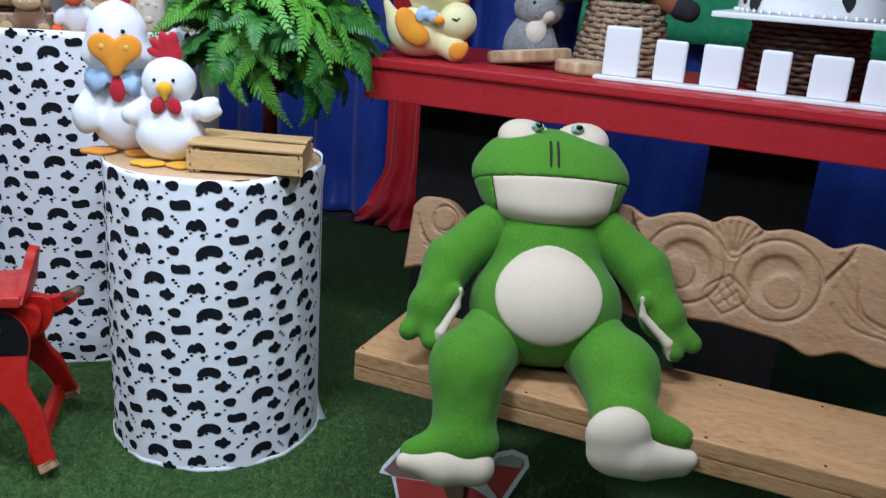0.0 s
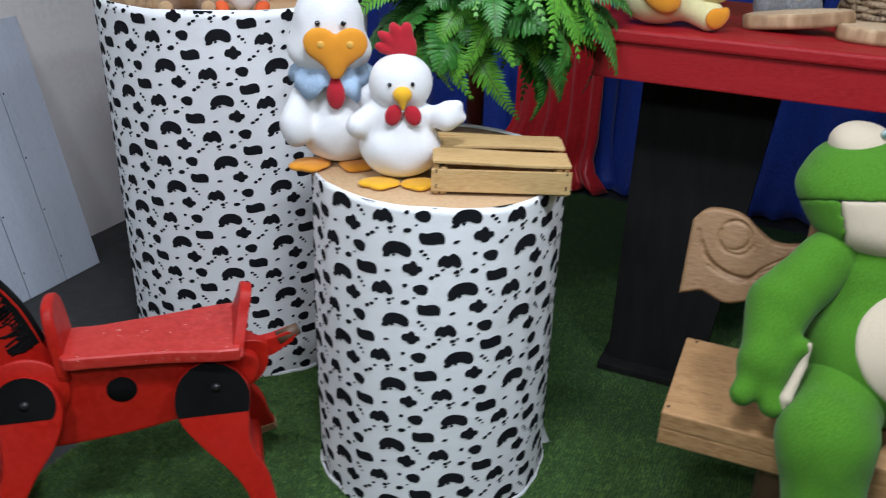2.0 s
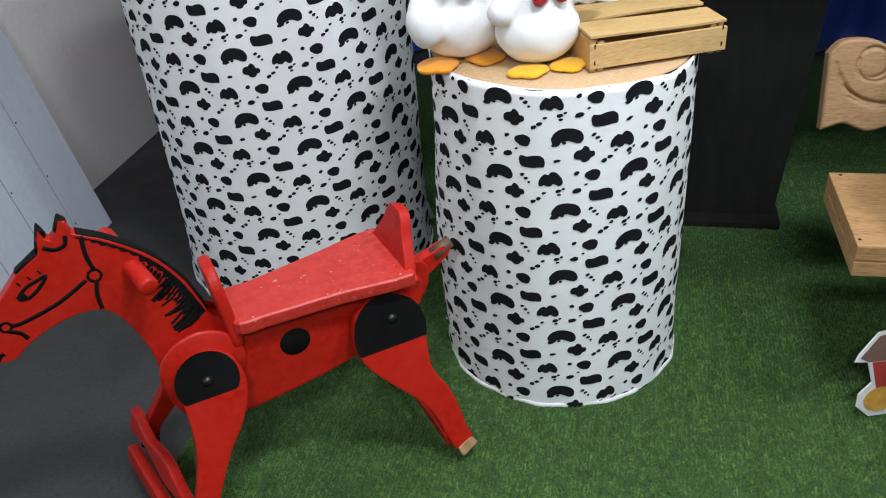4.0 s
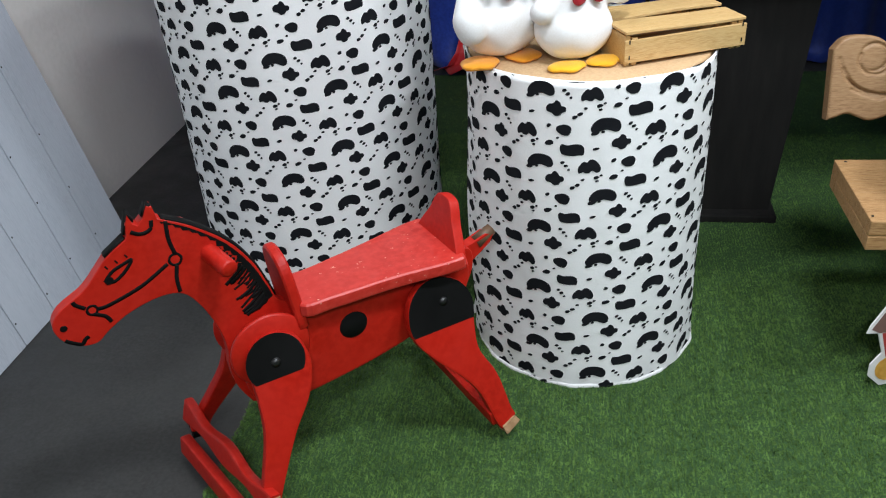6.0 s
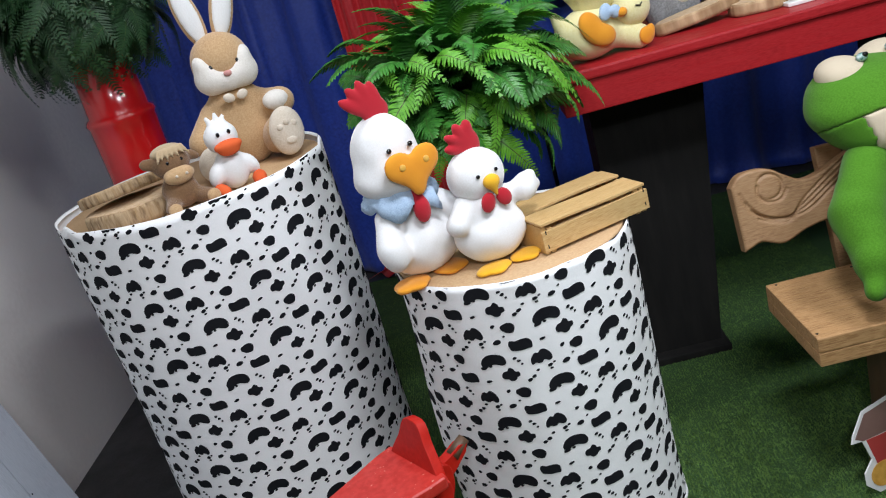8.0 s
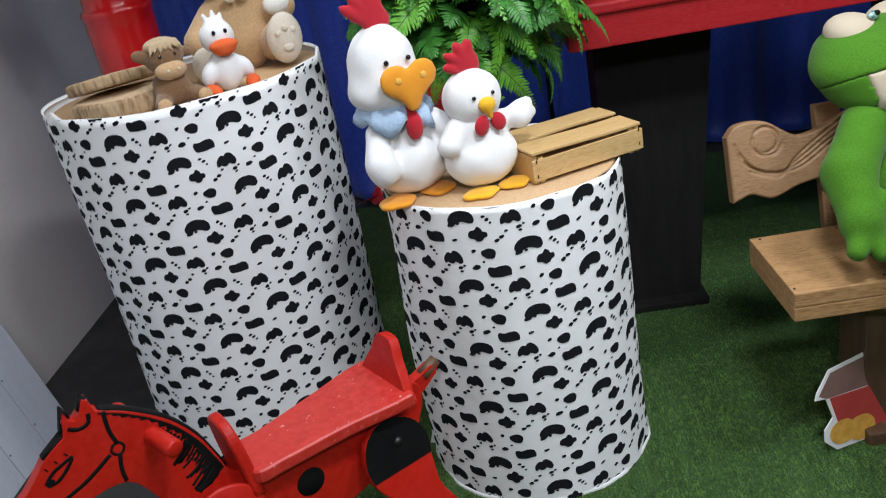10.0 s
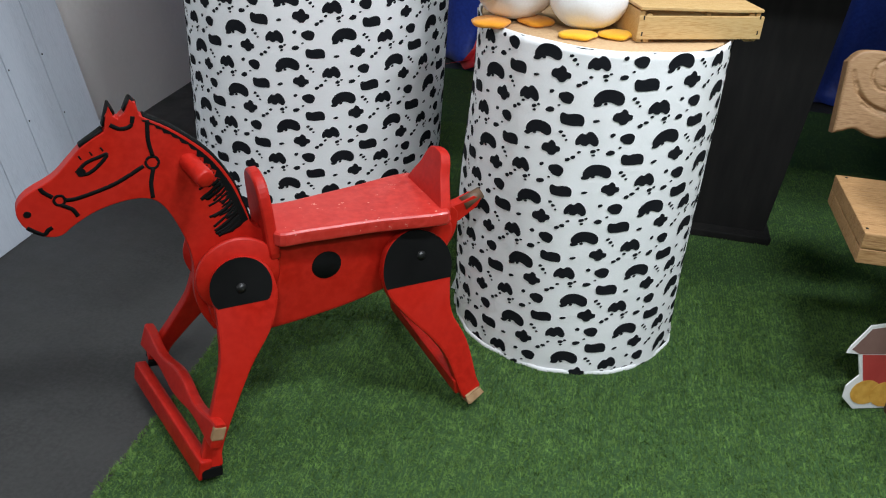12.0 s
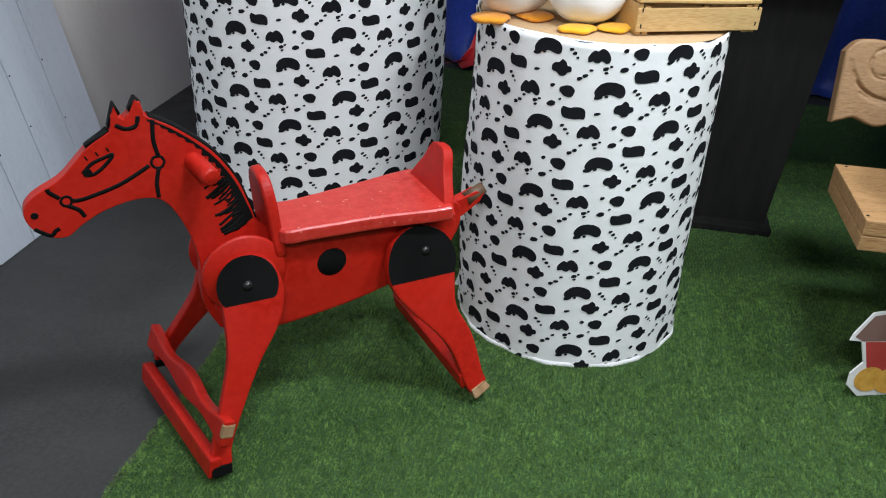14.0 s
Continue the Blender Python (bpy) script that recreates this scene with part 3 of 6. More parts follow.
                ring = [(0.001 * rx * (1 + 0.12 * math.sin(3 * a + a0)) * math.cos(a), 0.001 * ry * (1 + 0.1 * math.sin(2 * a + a0)) * math.sin(a) + 0.0002 * rx * math.cos(a)) for a in (0.79 * k for k in range(8))]
                fan(w + 0.001 * x, v + 0.001 * y, ring)
    return mesh_of("cover", verts, faces, [M["fabric"], M["spot"]], ids)


def drum(x, y, r, height, seed, turn, anchor, label, rise=0.006, sag=0.0):
    t = thing("drum", pose(x, y, 0, 0, 0, turn), label, "drum", "fabric covered drums")
    part("cover", cover_mesh(r, height, seed, anchor, rise, sag), None, t, "white cotton cover with black cow print")
    part("lid", lathe([(r - 0.03, height - 0.035), (r - 0.012, height - 0.030), (r - 0.007, height - 0.004), (r - 0.010, height), (0.01, height + 0.001)], 64), M["kraft"], t, "flat brown board lid", True)
    part("barrel", lathe([(r - 0.030, 0.005), (r - 0.024, 0.02), (r - 0.022, height * 0.33), (r - 0.016, height * 0.345), (r - 0.022, height * 0.36), (r - 0.022, height * 0.66), (r - 0.016, height * 0.675),
                          (r - 0.022, height * 0.69), (r - 0.022, height - 0.045), (r - 0.034, height - 0.040)], 48), M["black_paint"], t, "dark steel barrel under the cover", True)
    b = lathe([(r + 0.004, 0.001), (r + 0.0085, 0.004), (r + 0.0075, 0.016), (r + 0.0045, 0.019)], 96, lambda a, z: 0.008 * math.sin(9 * a + seed) + 0.005 * math.sin(23 * a))
    bmesh.ops.delete(b, geom=[g for g in b.faces if len(g.verts) > 8], context="FACES_ONLY")
    part("hem", b, M["fabric"], t, "folded white hem", True)
    # the sewn seams, each with a loose corner at the floor
    for at, ear in ((0.0, 0.032), (2.62, 0.024)):
        b = bmesh.new()
        rows = []
        for k in range(25):
            f = k / 24
            z = 0.008 + (height - 0.02) * f
            w = 0.003 + ear * max(0, 1 - f * 9) ** 1.5 + 0.008 * max(0, f - 0.93) / 0.07
            foot = r + 0.001 + (sag * math.exp(-((z - 0.36) / 0.24) ** 2) if at else 0)
            rows.append([b.verts.new((foot, -0.004, z)), b.verts.new((foot + w - 0.001, 0.004 + 0.003 * math.sin(9 * f), z)), b.verts.new((foot, 0.010, z))])
        for p, q in zip(rows, rows[1:]):
            for i in (0, 1):
                b.faces.new((p[i], p[i + 1], q[i + 1], q[i]))
        part("seam", move(b, Matrix.Rotation(at, 4, "Z")), M["fabric"], t, "white stitched seam with a loose corner", True)
    return t


drum(-0.636, 2.470, 0.314, 0.878, 2, 0, (-0.751, 0.862), "drum in white cotton with black cow print, low, on the turf", 0.006, 0.020)
drum(-1.255, 3.222, 0.408, 1.150, 11, 0, (-0.616, 1.106), "tall drum in white cotton with black cow print, on the turf", 0.024)


# ---- bench ----


def carved_back():
    """The backrest board, 45 mm thick, with its wavy outline and its front cut into scrolls, a fan and leaf grooves, the same to either side of its middle."""
    mid, left = 0.812, -0.048
    half = [(left, 0.812), (-0.020, 0.841), (0.03, 0.846), (0.065, 0.837), (0.10, 0.812), (0.14, 0.790), (0.19, 0.795), (0.27, 0.828), (0.38, 0.868), (0.47, 0.900), (0.535, 0.912), (0.592, 0.890), (0.64, 0.908), (0.695, 0.918), (0.75, 0.905), (0.78, 0.922), (mid, 0.930)]
    low = [(left, 0.632), (-0.025, 0.640), (0.005, 0.648), (0.06, 0.631), (0.13, 0.655), (0.20, 0.664), (0.28, 0.642), (0.36, 0.655), (0.45, 0.636), (0.53, 0.652), (0.60, 0.628), (0.66, 0.648), (0.72, 0.655), (mid, 0.662)]
    nx, nz, thick, front = 520, 84, 0.045, 0.055
    x = np.linspace(left, 2 * mid - left, nx + 1)
    xm = mid - np.abs(x - mid)
    edges = []
    for pts in (half, low):
        fine = np.array([(p[0], p[1]) for p in spline([(a, b, 0) for a, b in pts], 8, False)])
        edges.append(np.interp(xm, fine[:, 0], fine[:, 1]))
    f = np.linspace(0, 1, nz + 1)
    z = edges[1][:, None] + (edges[0] - edges[1])[:, None] * f[None, :]
    q = np.stack([np.repeat(xm[:, None], nz + 1, 1), z], -1)

    def groove(pts, deep, wide):
        pts = np.array([(p[0], p[1]) for p in spline([(a, b, 0) for a, b in pts], 6, False)])
        d = np.full(q.shape[:2], 9.0)
        for a, b in zip(pts, pts[1:]):
            ab = b - a
            t = np.clip(((q - a) @ ab) / max(ab @ ab, 1e-9), 0, 1)
            d = np.minimum(d, np.linalg.norm(q - a - t[..., None] * ab, axis=-1))
        return deep * np.exp(-(d / wide) ** 2)

    def disc(cx, cz, r):
        return np.hypot(q[..., 0] - cx, q[..., 1] - cz) - r

    def step(d, w):
        return 1 / (1 + np.exp(np.clip(d / w, -40, 40)))
    cut = np.zeros(q.shape[:2])
    # the large volute: a rim groove, a hollow that sweeps round a raised boss
    cx, cz, r = 0.702, 0.790, 0.098
    cut += 0.0065 * np.exp(-(disc(cx, cz, r) / 0.0042) ** 2)
    hollow = step(disc(cx + 0.002, cz - 0.002, 0.062), 0.003) * (1 - step(disc(cx - 0.013, cz - 0.022, 0.043), 0.0025))
    cut += 0.011 * hollow * np.clip(0.35 + (q[..., 1] - cz + 0.5 * (q[..., 0] - cx) + 0.03) / 0.07, 0, 1)
    cut += 0.004 * np.exp(-(disc(cx - 0.013, cz - 0.022, 0.043) / 0.003) ** 2)
    # the fan between the volutes, and the lozenge with its crossed lines
    for k in range(0, 4):
        cut += groove([(mid - 0.003 * k, 0.842), (mid - 0.010 * k, 0.872), (mid - 0.020 * k, 0.914 - 0.004 * k)], 0.006, 0.0036)
    cut += groove([(mid - 0.060, 0.905), (mid - 0.040, 0.865), (mid - 0.012, 0.832), (mid, 0.826)], 0.005, 0.0034)
    cut += groove([(mid, 0.782), (mid - 0.052, 0.735), (mid, 0.684)], 0.0055, 0.003)
    for a, b in (((-0.025, 0.722), (0.0, 0.752)), ((-0.012, 0.708), (0.0, 0.722)), ((-0.026, 0.748), (0.0, 0.718)), ((-0.012, 0.764), (0.0, 0.752))):
        cut += groove([(mid + a[0], a[1]), (mid + b[0], b[1])], 0.004, 0.0026)
    # acanthus leaves beyond the volute
    for k in range(4):
        cut += groove([(0.34 + 0.03 * k, 0.69 + 0.010 * k), (0.45 + 0.02 * k, 0.70 + 0.018 * k), (0.53, 0.715 + 0.038 * k), (0.575, 0.76 + 0.040 * k)], 0.005, 0.0036)
    for k in range(3):
        cut += groove([(0.548, 0.90 - 0.012 * k), (0.566 + 0.006 * k, 0.86 - 0.008 * k), (0.598, 0.815 - 0.01 * k)], 0.005, 0.0034)
    # the end scroll with its swirling grooves
    cut += 0.006 * np.exp(-(disc(0.052, 0.792, 0.034) / 0.0036) ** 2) * step(-(q[..., 0] - 0.030) + 0.35 * (0.80 - q[..., 1]), 0.006)
    cut += groove([(0.020, 0.800), (0.018, 0.775), (0.040, 0.752), (0.075, 0.752), (0.095, 0.775)], 0.006, 0.0036)
    for k in range(4):
        cut += groove([(-0.030 + 0.012 * k, 0.790 - 0.026 * k), (-0.005 + 0.018 * k, 0.735 - 0.014 * k), (0.06 + 0.01 * k, 0.702 - 0.004 * k), (0.14, 0.705 + 0.012 * k), (0.24 + 0.015 * k, 0.765 + 0.022 * k), (0.33 + 0.02 * k, 0.80 + 0.020 * k)], 0.0048, 0.0034)
    # worn edges
    rim = np.minimum(np.minimum(z - edges[1][:, None], edges[0][:, None] - z), np.minimum(x - left, 2 * mid - left - x)[:, None])
    cut += 0.006 * np.clip(1 - rim / 0.007, 0, 1) ** 2
    n = (nx + 1) * (nz + 1)
    xs = np.repeat(x[:, None], nz + 1, 1)
    verts = np.concatenate([np.stack([xs, front + cut, z], -1).reshape(-1, 3), np.stack([xs, np.full_like(xs, front + thick), z], -1).reshape(-1, 3)])
    at = np.arange(n).reshape(nx + 1, nz + 1)
    fr = np.stack([at[:-1, :-1], at[1:, :-1], at[1:, 1:], at[:-1, 1:]], -1).reshape(-1, 4)
    faces = [fr, fr[:, ::-1] + n]
    for line, flip in ((at[:, 0], 1), (at[:, -1], 0), (at[0], 0), (at[-1], 1)):
        quad = np.stack([line[:-1], line[1:], line[1:] + n, line[:-1] + n], -1)
        faces.append(quad[:, ::-1] if flip else quad)
    me = mesh_of("backrest", verts, np.concatenate(faces).tolist(), [M["carved"]])
    flat = np.ones(len(me.polygons), dtype=bool)
    flat[len(fr):] = False
    me.polygons.foreach_set("use_smooth", flat)
    return me


def bench():
    t = thing("bench", pose(-0.028, 2.205, 0, 0, 0, -26), "pine garden bench with a carved wooden backrest", "bench")
    L = 1.60
    part("seat_board", box(L, 0.335, 0.040, (L / 2 - 0.012, -0.167, 0.509), 0.004), M["pine"], t, "light pine seat board with nail holes")
    part("front_rail", box(L, 0.040, 0.038, (L / 2 - 0.012, -0.314, 0.469), 0.003), M["pine"], t)
    part("back_rail", box(L, 0.040, 0.038, (L / 2 - 0.012, -0.020, 0.469), 0.003), M["pine"], t)
    for x in (0.008, L - 0.032):
        part("end_rail", box(0.040, 0.253, 0.038, (x, -0.167, 0.469), 0.003), M["pine"], t)
    for x in (0.24, 1.32):
        leg = part("leg", box(0.09, 0.27, 0.045, (x, -0.165, 0.0225), 0.006), M["dark_wood"], t, "dark-stained trestle leg")
        part("post", box(0.075, 0.16, 0.388, (x, -0.165, 0.239), 0.006), M["dark_wood"], leg)
        part("arm", box(0.06, 0.30, 0.022, (x, -0.165, 0.440), 0.004), M["dark_wood"], leg)
        part("bracket", box(0.07, 0.070, 0.036, (x, 0.035, 0.468), 0.004), M["pine"], t)
        part("brace", box(0.07, 0.036, 0.40, (x, 0.073, 0.650), 0.005, (-14, 0, 0)), M["carved"], t, "upright brace of the backrest")
    back = part("backrest", carved_back(), None, t, "carved wooden backrest with scrolls")
    back.matrix_local = Matrix.Translation((0, 0.055, 0.84)) @ pose(0, 0, 0, -14.5, 0, 0) @ Matrix.Translation((0, -0.055, -0.84))
    rng = random.Random(3)
    for k in range(16):
        x = -0.012 + 0.02 + (k % 8) * 0.21 + rng.uniform(-0.02, 0.02)
        y = -0.315 if k < 8 else -0.03
        part("nail_hole", move(lathe([(0.004, 0), (0.0035, 0.0012)], 10), Matrix.Translation((x, y + rng.uniform(-0.01, 0.02), 0.5288))), M["steel"], t)
    return t


bench()


# ---- red display table on black boards ----
TABLE = pose(-0.215, 2.735, 0, 0, 0, -27)


def table():
    t = thing("display_table", TABLE, "long red-painted wooden display table on black board legs", "table")
    L, D, top = 2.75, 0.66, 1.170
    part("tabletop", box(L + 0.08, D + 0.026, 0.034, (L / 2, D / 2, top - 0.017), 0.008), M["table_red"], t, "red-painted top board")
    part("apron", box(L, 0.03, 0.100, (L / 2, 0.015, top - 0.084), 0.004), M["table_red"], t, "red-painted front apron")
    part("apron", box(0.03, D - 0.03, 0.100, (0.015, D / 2 + 0.015, top - 0.084), 0.004), M["table_red"], t)
    part("apron", box(0.03, D - 0.03, 0.100, (L - 0.015, D / 2 + 0.015, top - 0.084), 0.004), M["table_red"], t)
    part("apron", box(L - 0.06, 0.03, 0.100, (L / 2, D - 0.015, top - 0.084), 0.004), M["table_red"], t)
    for x in (0.245, 1.215, 2.40):
        wide = 0.095 if x < 0.5 else 0.01
        shape = [(-0.15, 0.030), (0.15, 0.030), (0.15 + wide, top - 0.034), (-0.15, top - 0.034)]
        leg = part("leg", move(plate(shape, 0.20, 0.0), Matrix.Translation((x, 0.335, 0))), M["black_board"], t, "black board leg")
        part("foot", box(0.345, 0.30, 0.030, (x, 0.335, 0.021), 0.006), M["black_board"], leg)
    return t


table()


def on_table(x, y, z=1.170, turn=0.0):
    return TABLE @ pose(x, y, z, 0, 0, turn)


# ---- rocking horse ----


def horse():
    t = thing("toy_horse", pose(-1.386, 2.2146, 0, 0, 0, 11.3), "red-painted wooden toy horse with black patches and a seat", "toy horse")
    red, black = M["red_paint"], M["black_paint"]
    body_o = spline([(-0.20, 0.262), (-0.11, 0.268), (0.01, 0.287), (0.14, 0.317), (0.25, 0.350), (0.315, 0.395), (0.335, 0.45), (0.32, 0.492), (0.24, 0.498), (0.05, 0.492), (-0.10, 0.505), (-0.155, 0.53),
                     (-0.172, 0.575), (-0.195, 0.640), (-0.238, 0.708), (-0.300, 0.764), (-0.345, 0.792), (-0.358, 0.800)], 5, False)
    ears = [(-0.362, 0.826), (-0.372, 0.832), (-0.384, 0.808), (-0.396, 0.797), (-0.404, 0.804), (-0.410, 0.824), (-0.418, 0.806), (-0.422, 0.782)]
    face = spline([(-0.425, 0.775), (-0.465, 0.752), (-0.490, 0.728), (-0.525, 0.695), (-0.575, 0.668), (-0.596, 0.640), (-0.588, 0.605), (-0.560, 0.580), (-0.528, 0.575), (-0.500, 0.594), (-0.455, 0.617),
                   (-0.395, 0.630), (-0.350, 0.622), (-0.322, 0.585), (-0.298, 0.52), (-0.288, 0.46), (-0.292, 0.40), (-0.285, 0.345), (-0.260, 0.29)], 5, False)
    body = part("body", move(plate([(p[0], p[1]) for p in body_o] + ears + [(p[0], p[1]) for p in face], 0.030, 0.006, 3), Matrix.Translation((0, -0.016, 0))), red, t, "flat red board with head, neck and belly")
    for s in (-1, 1):
        f = -0.0316 if s < 0 else -0.0004
        # cheek boards that thicken the barrel
        o = spline([(-0.19, 0.275), (0.0, 0.292), (0.14, 0.322), (0.25, 0.36), (0.30, 0.41), (0.30, 0.47), (0.20, 0.485), (-0.10, 0.492), (-0.24, 0.47), (-0.27, 0.38), (-0.25, 0.30)], 5)
        part("side_board", move(plate([(p[0], p[1]) for p in o], 0.029 if s < 0 else 0.060, 0.007), Matrix.Translation((0, -0.0455 if s < 0 else 0.030, 0))), red, t)
        d = lathe([(0.090, 0), (0.090, 0.005), (0.086, 0.009), (0.002, 0.009)], 40)
        part("shoulder_disc", move(d, Matrix.Translation((-0.204, s * 0.0605, 0.436)) @ pose(0, 0, 0, 90 if s < 0 else -90, 0, 0)), red, t, "", True)
        dot = lathe([(0.0345, 0), (0.0335, 0.0012), (0.001, 0.0013)], 32)
        part("painted_dot", move(dot, Matrix.Translation((-0.006, s * 0.0600, 0.417)) @ pose(0, 0, 0, 90 if s < 0 else -90, 0, 0)), black, t, "black painted dot", True)

        def line(pts, r=0.0038, closed=False):
            b = tube([(p[0], f, p[1]) for p in spline(pts, 6, closed)], r, 6)
            bmesh.ops.scale(b, vec=(1, 0.10, 1), verts=b.verts, space=Matrix.Translation((0, -f, 0)))
            return b
        for pts in ([(-0.345, 0.790), (-0.348, 0.75), (-0.343, 0.716)], [(-0.345, 0.690), (-0.352, 0.66), (-0.352, 0.628)], [(-0.362, 0.698), (-0.42, 0.668), (-0.485, 0.650), (-0.508, 0.649)],
                    [(-0.530, 0.658), (-0.545, 0.672), (-0.548, 0.680)], [(-0.518, 0.640), (-0.500, 0.628), (-0.492, 0.612)],
                    [(-0.583, 0.603), (-0.570, 0.592), (-0.556, 0.584), (-0.548, 0.592), (-0.540, 0.596)],
                    [(-0.412, 0.788), (-0.395, 0.778), (-0.376, 0.782), (-0.370, 0.80)]):
            part("bridle_line", line(pts, 0.0046), black, body, "", True)
        for c, r in (((-0.345, 0.703), 0.0125), ((-0.519, 0.650), 0.010)):
            part("bridle_ring", line([(c[0] + r * math.cos(a), c[1] + r * math.sin(a)) for a in (0, 1.05, 2.1, 3.14, 4.19, 5.24)] + [(c[0] + r, c[1])], 0.003), black, body, "", True)
        part("painted_eye", line([(-0.482, 0.701), (-0.464, 0.718), (-0.440, 0.727), (-0.424, 0.731), (-0.440, 0.712), (-0.462, 0.697), (-0.480, 0.697)], 0.004), black, body, "black painted eye", True)
        part("painted_iris", move(lathe([(0.0085, 0), (0.008, 0.001)], 16), Matrix.Translation((-0.474, f, 0.701)) @ pose(0, 0, 0, 90 if s < 0 else -90, 0, 0)), black, body)
        part("nostril", move(lathe([(0.007, 0), (0.006, 0.001)], 16), Matrix.Translation((-0.578, f, 0.630)) @ pose(0, 0, 0, 90 if s < 0 else -90, 0, 0)), black, body)
        for k in range(3):
            x = -0.470 + 0.020 * k
            part("lash", line([(x, 0.726 + 0.006 * k), (x - 0.004, 0.734 + 0.006 * k)], 0.0018), black, body, "", True)
        # black painted mane: a ragged band down the back of the neck
        rng = random.Random(4)
        crest = spline([(-0.352, 0.793), (-0.300, 0.760), (-0.240, 0.704), (-0.199, 0.640), (-0.176, 0.580), (-0.166, 0.548)], 8, False)
        inner = []
        for k, p in enumerate(crest):
            q = k / (len(crest) - 1)
            reach = (0.005 + 0.011 * q + 0.020 * max(0, q - 0.45)) * (1.25 if k % 2 else 0.7) * rng.uniform(0.8, 1.3)
            inner.append((p[0] - reach, p[1] - reach * 0.55))
        part("mane", move(plate([(p[0] - 0.002, p[1] - 0.001) for p in crest] + inner[::-1], 0.0012, 0), Matrix.Translation((0, -0.0312 if s < 0 else -0.0008, 0))), black, body, "black painted mane")
        for k in range(44):
            q = 0.42 + 0.56 * k / 43
            p = crest[int(q * (len(crest) - 1))]
            ln = rng.uniform(0.030, 0.066) * (0.6 + 0.5 * q)
            part("mane_stroke", line([(p[0] - 0.015, p[1] - 0.006), (p[0] - ln * 0.6, p[1] - ln * 0.40), (p[0] - ln, p[1] - ln * rng.uniform(0.5, 0.75))], rng.uniform(0.0018, 0.0048)), black, body, "", True)
        # legs, splayed outwards
        for which in (0, 1):
            if which == 0:
                o = [(-0.268, 0.425), (-0.250, 0.468), (-0.200, 0.487), (-0.150, 0.465), (-0.131, 0.41), (-0.138, 0.36), (-0.160, 0.31), (-0.205, 0.245), (-0.258, 0.145), (-0.292, 0.070), (-0.300, 0.030), (-0.345, 0.030), (-0.326, 0.10), (-0.297, 0.185), (-0.272, 0.27), (-0.266, 0.36)]
                cut, name, c = 0.362, "front_leg", (-0.2075, 0.423)
            else:
                o = [(0.110, 0.385), (0.125, 0.442), (0.165, 0.476), (0.212, 0.478), (0.260, 0.450), (0.284, 0.400), (0.278, 0.335), (0.278, 0.265), (0.313, 0.185), (0.333, 0.085), (0.340, 0.052), (0.296, 0.032), (0.258, 0.145), (0.222, 0.205), (0.165, 0.272), (0.124, 0.33)]
                cut, name, c = 0.352, "rear_leg", (0.2075, 0.418)
            pts = [(p[0], p[1]) for p in spline(o, 5)]
            bm = plate(pts, 0.026, 0.006)
            m = Matrix.Translation((0, s * 0.0885, 0.42)) @ pose(0, 0, 0, 15 * s if s < 0 else 21.0, 0, 0) @ Matrix.Translation((c[0], 0, 0)) @ pose(0, 0, 0, 0, 6 if s > 0 and which == 0 else 0, 0) @ Matrix.Translation((-c[0], 0, -0.42))
            leg = part(name, move(bm, m), red, t)
            up = [(p[0] * 0.985 + c[0] * 0.015, max(min(p[1], c[1] + 0.985 * (p[1] - c[1])), cut)) for p in pts if p[1] > cut - 0.02]
            if which == 0:
                up = [(c[0] + 0.066 * math.cos(a), max(c[1] + 0.066 * math.sin(a), 0.386)) for a in np.arange(0, 6.28, 0.14)]
            bm = plate(up, 0.0008, 0)
            part("black_patch", move(bm, m @ Matrix.Translation((0, s * 0.0136, 0))), black, leg, "black painted patch")
            bolt = lathe([(0.011, 0), (0.011, 0.002), (0.007, 0.0035), (0.006, 0.005), (0.002, 0.0055)], 16)
            part("bolt", move(bolt, m @ Matrix.Translation((c[0], s * 0.0138, c[1])) @ pose(0, 0, 0, 90 if s < 0 else -90, 0, 0)), M["steel"], leg, "dark bolt", True)
            x, z = (-0.322, 0.024) if which == 0 else (0.322, 0.036)
            hoof = box(0.046, 0.036, 0.024, (0, 0, 0), 0.004, (0, 0 if which == 0 else -25, 0))
            chip = random.Random(8 + which)
            for v in hoof.verts:
                v.co += Vector((chip.uniform(-1, 1), chip.uniform(-1, 1), chip.uniform(-1, 1))) * 0.003
            part("hoof", move(hoof, m @ Matrix.Translation((x, 0, z))), M["raw_wood"] if which else black, leg, "chipped hoof")
    edge = [(p[0], 0, p[1]) for p in spline([(-0.352, 0.797), (-0.300, 0.7645), (-0.238, 0.7085), (-0.196, 0.643), (-0.173, 0.580), (-0.163, 0.545)], 6, False)]
    b = tube(edge, 0.004, 6)
    bmesh.ops.scale(b, vec=(1, 3.6, 1), verts=b.verts)
    move(b, Matrix.Translation((0, -0.016, 0)))
    part("mane_crest", b, black, body, "black painted crest", True)
    for x0, z0, x1, z1 in ((-0.362, 0.822, -0.371, 0.833), (-0.372, 0.833, -0.384, 0.810), (-0.402, 0.806, -0.410, 0.826), (-0.410, 0.826, -0.424, 0.784), (-0.426, 0.778, -0.470, 0.750)):
        b = tube([(x0, 0, z0), (x1, 0, z1)], 0.003, 6)
        bmesh.ops.scale(b, vec=(1, 4.9, 1), verts=b.verts)
        move(b, Matrix.Translation((0, -0.016, 0)))
        part("ear_edge", b, black, body, "", True)
    # board between the front feet, and the wavy foot rest above it
    part("foot_bar", box(0.028, 0.42, 0.050, (-0.372, 0.0, 0.050), 0.006, (0, 10, 10)), red, t, "red cross bar between the front feet")
    part("rear_bar", box(0.028, 0.41, 0.046, (0.288, 0.020, 0.078), 0.006, (0, -12, 0)), red, t, "red cross bar between the rear feet")
